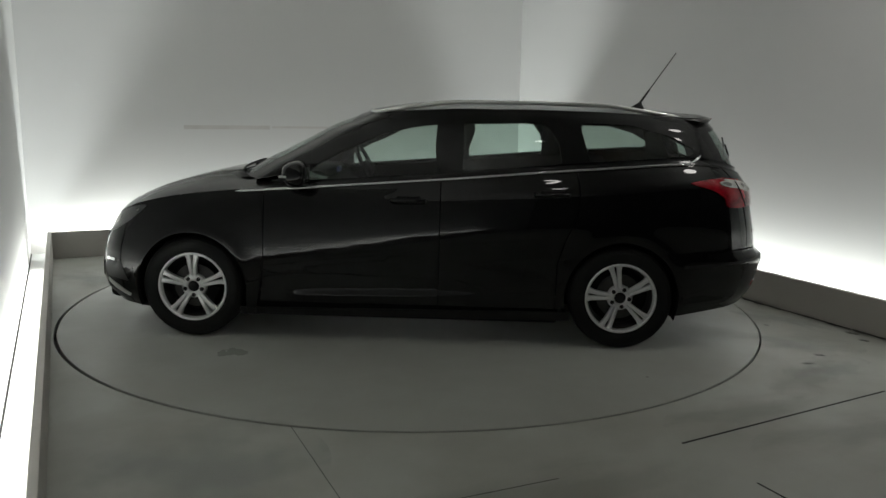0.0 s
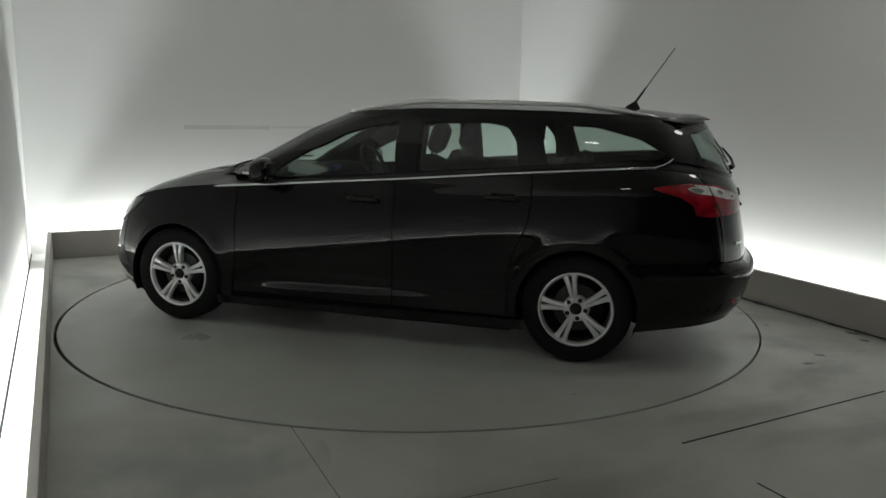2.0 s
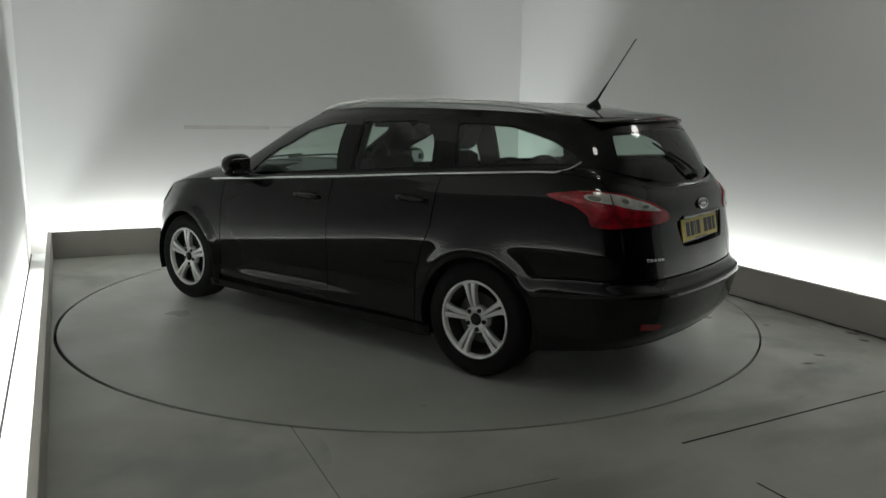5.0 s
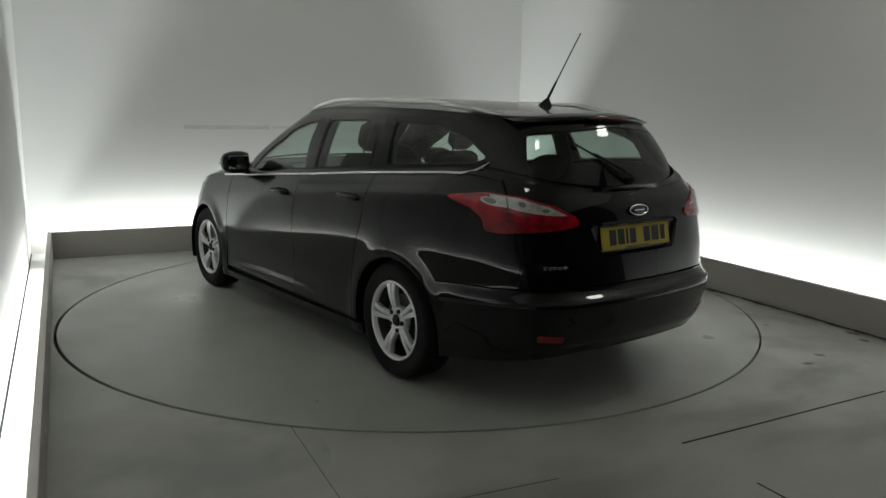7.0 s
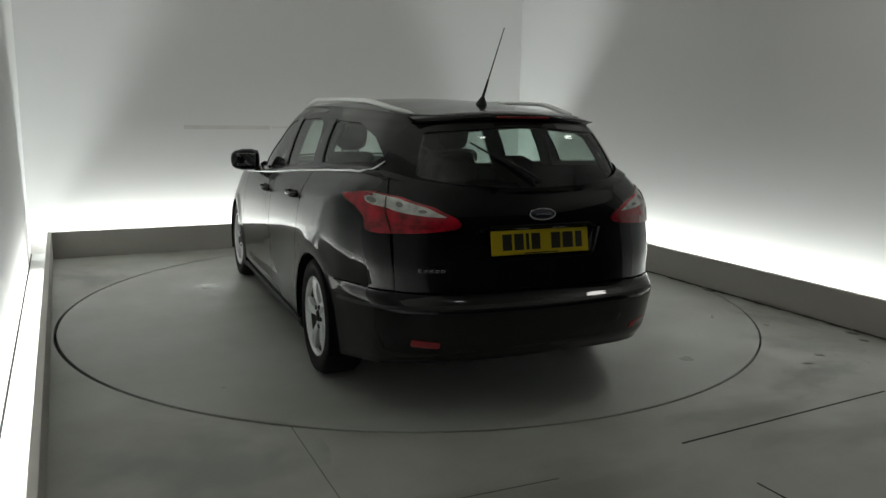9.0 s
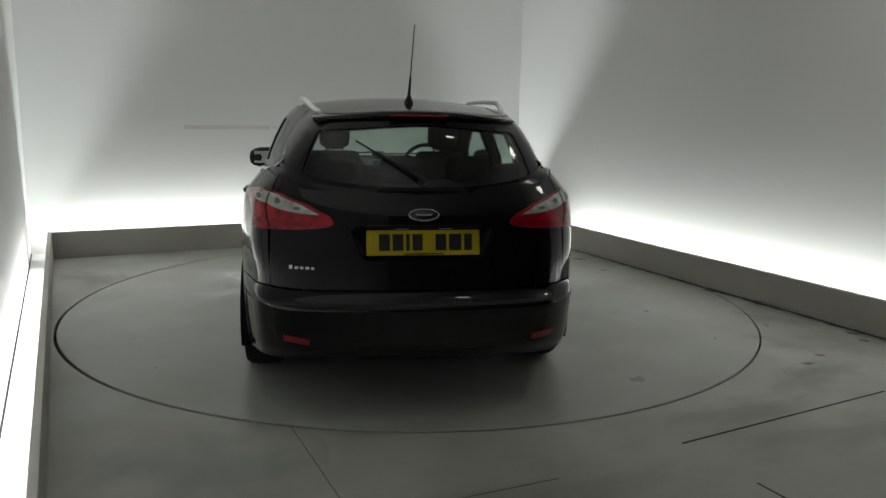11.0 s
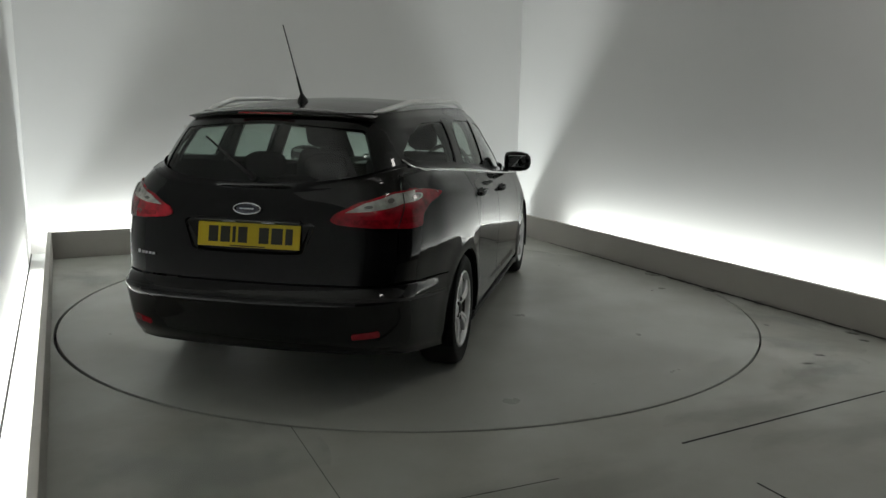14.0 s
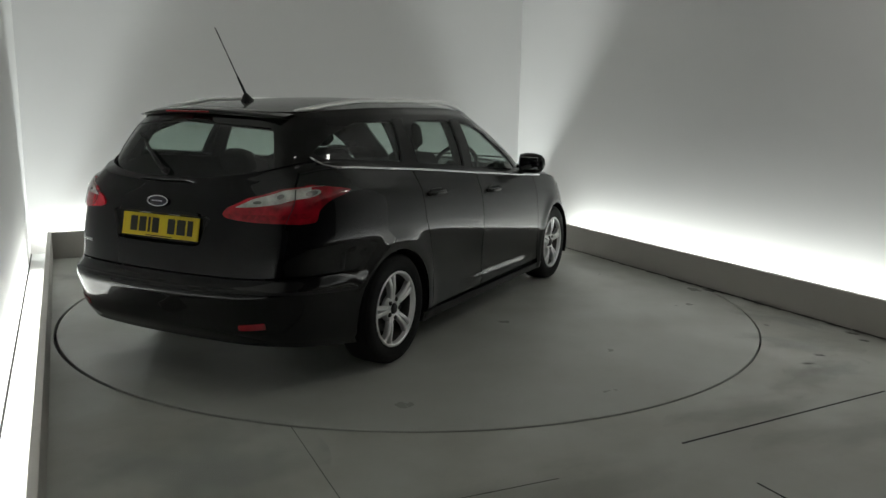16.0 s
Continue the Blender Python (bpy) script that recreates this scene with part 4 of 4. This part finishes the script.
def build_cabin(car):
    # inner trim against see-through doors
    for s in (1, -1):
        bm = bmesh.new()
        rows = []
        for x in np.linspace(1.0, -1.92, 40):
            L, v = lower.at("x", x, v=.97)
            w = float(lower.P(L, v)[1]) - .06
            zt = float(soft(x, BELT + [(1.05, .93)]))
            rows.append([(x, s * w, .28), (x, s * w, zt - .05), (x, s * (w + .004), zt - .005), (x, s * (w + .05), zt - .012)])
        loft(bm, rows, close=False)
        bmesh.ops.recalc_face_normals(bm, faces=bm.faces)
        part("door_trim", bm, M_CABIN, car, smooth=False)
    bm = bmesh.new()
    box(bm, (-1.95, -.55, .62), (-1.15, .55, .66), .01)
    box(bm, (-2.03, -.50, .45), (-1.99, .50, 1.0), .02)
    part("boot_floor", bm, M_CABIN, car)
    bm = bmesh.new()
    rows = []
    for y in np.linspace(-.74, .74, 25):
        q = .06 * (y / .74) ** 2
        rows.append([(1.02 - q, y, .70), (1.0 - q, y, .985), (.86 - q, y, 1.01), (.66, y, .985 + (.03 if abs(y + .37) < .2 else 0)), (.56, y, .93), (.56, y, .70)])
    loft(bm, rows, close=False)
    bmesh.ops.recalc_face_normals(bm, faces=bm.faces)
    part("dashboard", bm, M_CABIN, car, smooth=True)
    # steering wheel on the right-hand side
    m = Matrix.Translation((.40, -.37, .985)) @ pose(0, 0, 0, 0, -64, 0)
    bm = bmesh.new()
    lathe(bm, [(.185 + .016 * math.cos(t), .016 * math.sin(t)) for t in np.linspace(0, 2 * math.pi, 9)[:-1]], 40, "z", True)
    wheel = part("steering_wheel", bm, M_CABIN, car, smooth=True, place=m)
    bm = bmesh.new()
    box(bm, (-.06, -.08, -.03), (.06, .08, .02), .02, 3)
    box(bm, (-.02, -.18, -.012), (.02, .18, .004), .006)
    box(bm, (-.17, -.02, -.012), (.0, .02, .004), .006)
    part("wheel_hub", bm, M_CABIN, wheel)

    def seat(x, y, w, rear=False):
        bm = bmesh.new()
        lean = math.radians(20)
        up = Vector((-math.sin(lean), 0, math.cos(lean)))
        fw = Vector((math.cos(lean), 0, math.sin(lean)))
        base = Vector((x, y, .56))
        rows = []
        h = .60 if not rear else .47
        for k in np.linspace(0, 1, 9):
            ww = w * (1 - .25 * k ** 3) * (.9 if k == 1 else 1)
            t = .075 * (1 - .35 * k)
            c = base + up * (h * k)
            ring = []
            for a in np.linspace(0, 2 * math.pi, 20, endpoint=False):
                cx, sy = math.copysign(abs(math.cos(a)) ** .5, math.cos(a)), math.copysign(abs(math.sin(a)) ** .5, math.sin(a))
                ring.append(c + fw * t * cx * (1 + .25 * abs(sy) ** 3) + Vector((0, ww * sy, 0)))
            rows.append(ring)
        loft(bm, rows, cap0=True, cap1=True)
        bmesh.ops.recalc_face_normals(bm, faces=bm.faces)
        thing = part("rear_seat" if rear else "front_seat", bm, M_SEAT, car, smooth=True)
        bm = bmesh.new()
        box(bm, (x - .02, y - w, .42), (x + .50, y + w, .60), .06, 3)
        part("cushion", bm, M_SEAT, thing, smooth=True)
        heads = [y] if not rear else [y - w * .62, y, y + w * .62]
        for hy in heads:
            c = base + up * (h + (.135 if not rear else .09))
            bm = bmesh.new()
            rows = []
            for k in np.linspace(-1, 1, 7):
                r = (1 - abs(k) ** 5) ** .4 if abs(k) < 1 else .55
                ring = []
                for a in np.linspace(0, 2 * math.pi, 18, endpoint=False):
                    cx, sy = math.copysign(abs(math.cos(a)) ** .6, math.cos(a)), math.copysign(abs(math.sin(a)) ** .6, math.sin(a))
                    ring.append(c + up * (.095 if not rear else .075) * k + fw * .052 * r * cx + Vector((0, (.128 if rear else .102) * r * sy, 0)))
                rows.append(ring)
            loft(bm, rows, cap0=True, cap1=True)
            bmesh.ops.recalc_face_normals(bm, faces=bm.faces)
            hr = part("headrest", bm, M_SEAT, thing, smooth=True)
            for d in (-.055, .055):
                bm = bmesh.new()
                tube(bm, [base + up * (h - .03) + Vector((0, hy - y + d, 0)), c + Vector((0, hy - y + d, 0)) * 1.0], .006, 6)
                part("headrest_post", bm, M_CHROME, thing)
            hr.location = (0, hy - y, 0)
    seat(-.09, .37, .24)
    seat(-.09, -.37, .24)
    seat(-1.0, 0.0, .62, True)
    bm = bmesh.new()
    box(bm, (.10, -.11, 1.30), (.13, .11, 1.36), .012, 3)
    part("interior_mirror", bm, M_CABIN, car)
    bm = bmesh.new()
    box(bm, (.545, -.05, .985), (.565, .05, 1.02), .006)
    part("dash_display", bm, material("blue_display", (0.02, 0.04, 0.22), 0.3, glow=0.03), car, "small blue-lit dashboard display")


def build_wheels(car):
    first = None
    for x in (WB, -WB):
        for s in (1, -1):
            hub = pose(x, s * .775, WZ, 0, 12 if x < 0 else 0, 0 if s == 1 else 180)
            if first:
                w = copy_thing(first, hub)
                w.parent = car
                continue
            bm = bmesh.new()
            prof = [(.205, -.09), (.222, -.1), (.27, -.105), (.298, -.098), (.312, -.08), (.316, -.05), (.316, .05), (.312, .08), (.298, .098), (.27, .105), (.235, .101), (.215, .094), (.207, .085)]
            lathe(bm, prof, 64)
            wheel = new("wheel")
            wheel.parent = car
            wheel.matrix_basis = hub
            first = wheel
            part("tyre", bm, M_TYRE, wheel, "black road tyre", True)
            bm = bmesh.new()
            for r in (.300, .292, .245):
                lathe(bm, [(r, .0985 if r > .28 else .1035), (r - .002, .1045 if r < .28 else .1005), (r - .004, .0985 if r > .28 else .1035)], 64)
            part("sidewall_ring", bm, M_TYRE, wheel)
            bm = bmesh.new()
            lathe(bm, [(.219, .088), (.217, .098), (.210, .101), (.203, .097), (.199, .085), (.195, .072)], 64)
            part("rim", bm, M_ALLOY, wheel, "silver alloy rim", True)
            bm = bmesh.new()
            lathe(bm, [(.196, .074), (.190, .06), (.182, .0), (.182, -.08), (.200, -.095)], 64)
            part("rim_barrel", bm, M_BRAKE, wheel, smooth=True)
            for k in range(5):
                for d in (-1, 1):
                    a0 = 2 * math.pi * k / 5 + math.pi / 2
                    bm = bmesh.new()
                    rings = []
                    for q in np.linspace(0, 1, 7):
                        r = .048 + .156 * q
                        ang = a0 + d * (.12 * (1 - q) ** 2 + .045 + .085 * q)
                        wd = .0100 + .0050 * q + .006 * (q > .9)
                        h = .088 - .016 * (1 - q) ** 2 + .007 * math.sin(q * 3.14)
                        c, e = math.cos(ang), math.sin(ang)
                        pt = lambda o, y: (r * c - o * e, y, r * e + o * c)
                        rings.append([pt(-wd, h - .03), pt(-wd, h - .004), pt(-wd * .6, h + .002), pt(wd * .6, h + .002), pt(wd, h - .004), pt(wd, h - .03)])
                    loft(bm, rings, cap0=True, cap1=True)
                    bmesh.ops.recalc_face_normals(bm, faces=bm.faces)
                    part("spoke", bm, M_ALLOY, wheel, smooth=False)
            bm = bmesh.new()
            lathe(bm, [(.078, .04), (.076, .070), (.064, .078), (.036, .080), (.034, .073)], 40)
            part("hub", bm, M_ALLOY, wheel, smooth=True)
            bm = bmesh.new()
            lathe(bm, [(.030, .070), (.030, .083), (.026, .086), (.001, .087)], 32)
            part("centre_cap", bm, M_TRIM, wheel, "black centre cap", True)
            for k in range(5):
                a = 2 * math.pi * (k + .5) / 5 + math.pi / 2
                bm = bmesh.new()
                bmesh.ops.create_cone(bm, segments=10, radius1=.0135, radius2=.012, depth=.010, cap_ends=True, matrix=Matrix.Translation((.055 * math.cos(a), .080, .055 * math.sin(a))) @ pose(0, 0, 0, -90))
                part("wheel_nut", bm, M_TRIM, wheel)
            bm = bmesh.new()
            lathe(bm, [(.07, .035), (.138, .035), (.138, .012), (.07, .012)], 48)
            part("brake_disc", bm, M_BRAKE, wheel, "dull steel brake disc")
            bm = bmesh.new()
            box(bm, (.085, .0, -.07), (.150, .05, .07), .012, m=pose(0, 0, 0, 0, 150, 0))
            part("brake_caliper", bm, M_UNDER, wheel)
            bm = bmesh.new()
            lathe(bm, [(.181, -.02), (.10, -.02), (.05, .0), (.001, .0)], 40)
            part("back_plate", bm, M_UNDER, wheel)


car = build_car()


def motions():
    """The turntable turns slowly and carries the car with it."""
    rows, disc = [], []
    for i in range(33):
        t = i * 0.5
        h = math.degrees(3.0603 - 0.1233 * t - 0.0001 * t * t)
        spin = pose(0, 0, 0, 0, 0, h)
        rows.append((t, spin @ pose(CAR_X, CAR_Y, 0.001)))
        disc.append((t, spin))
    walk(car, rows)
    walk(turntable, disc)


CAR_X, CAR_Y = -0.026, 0.231
motions()
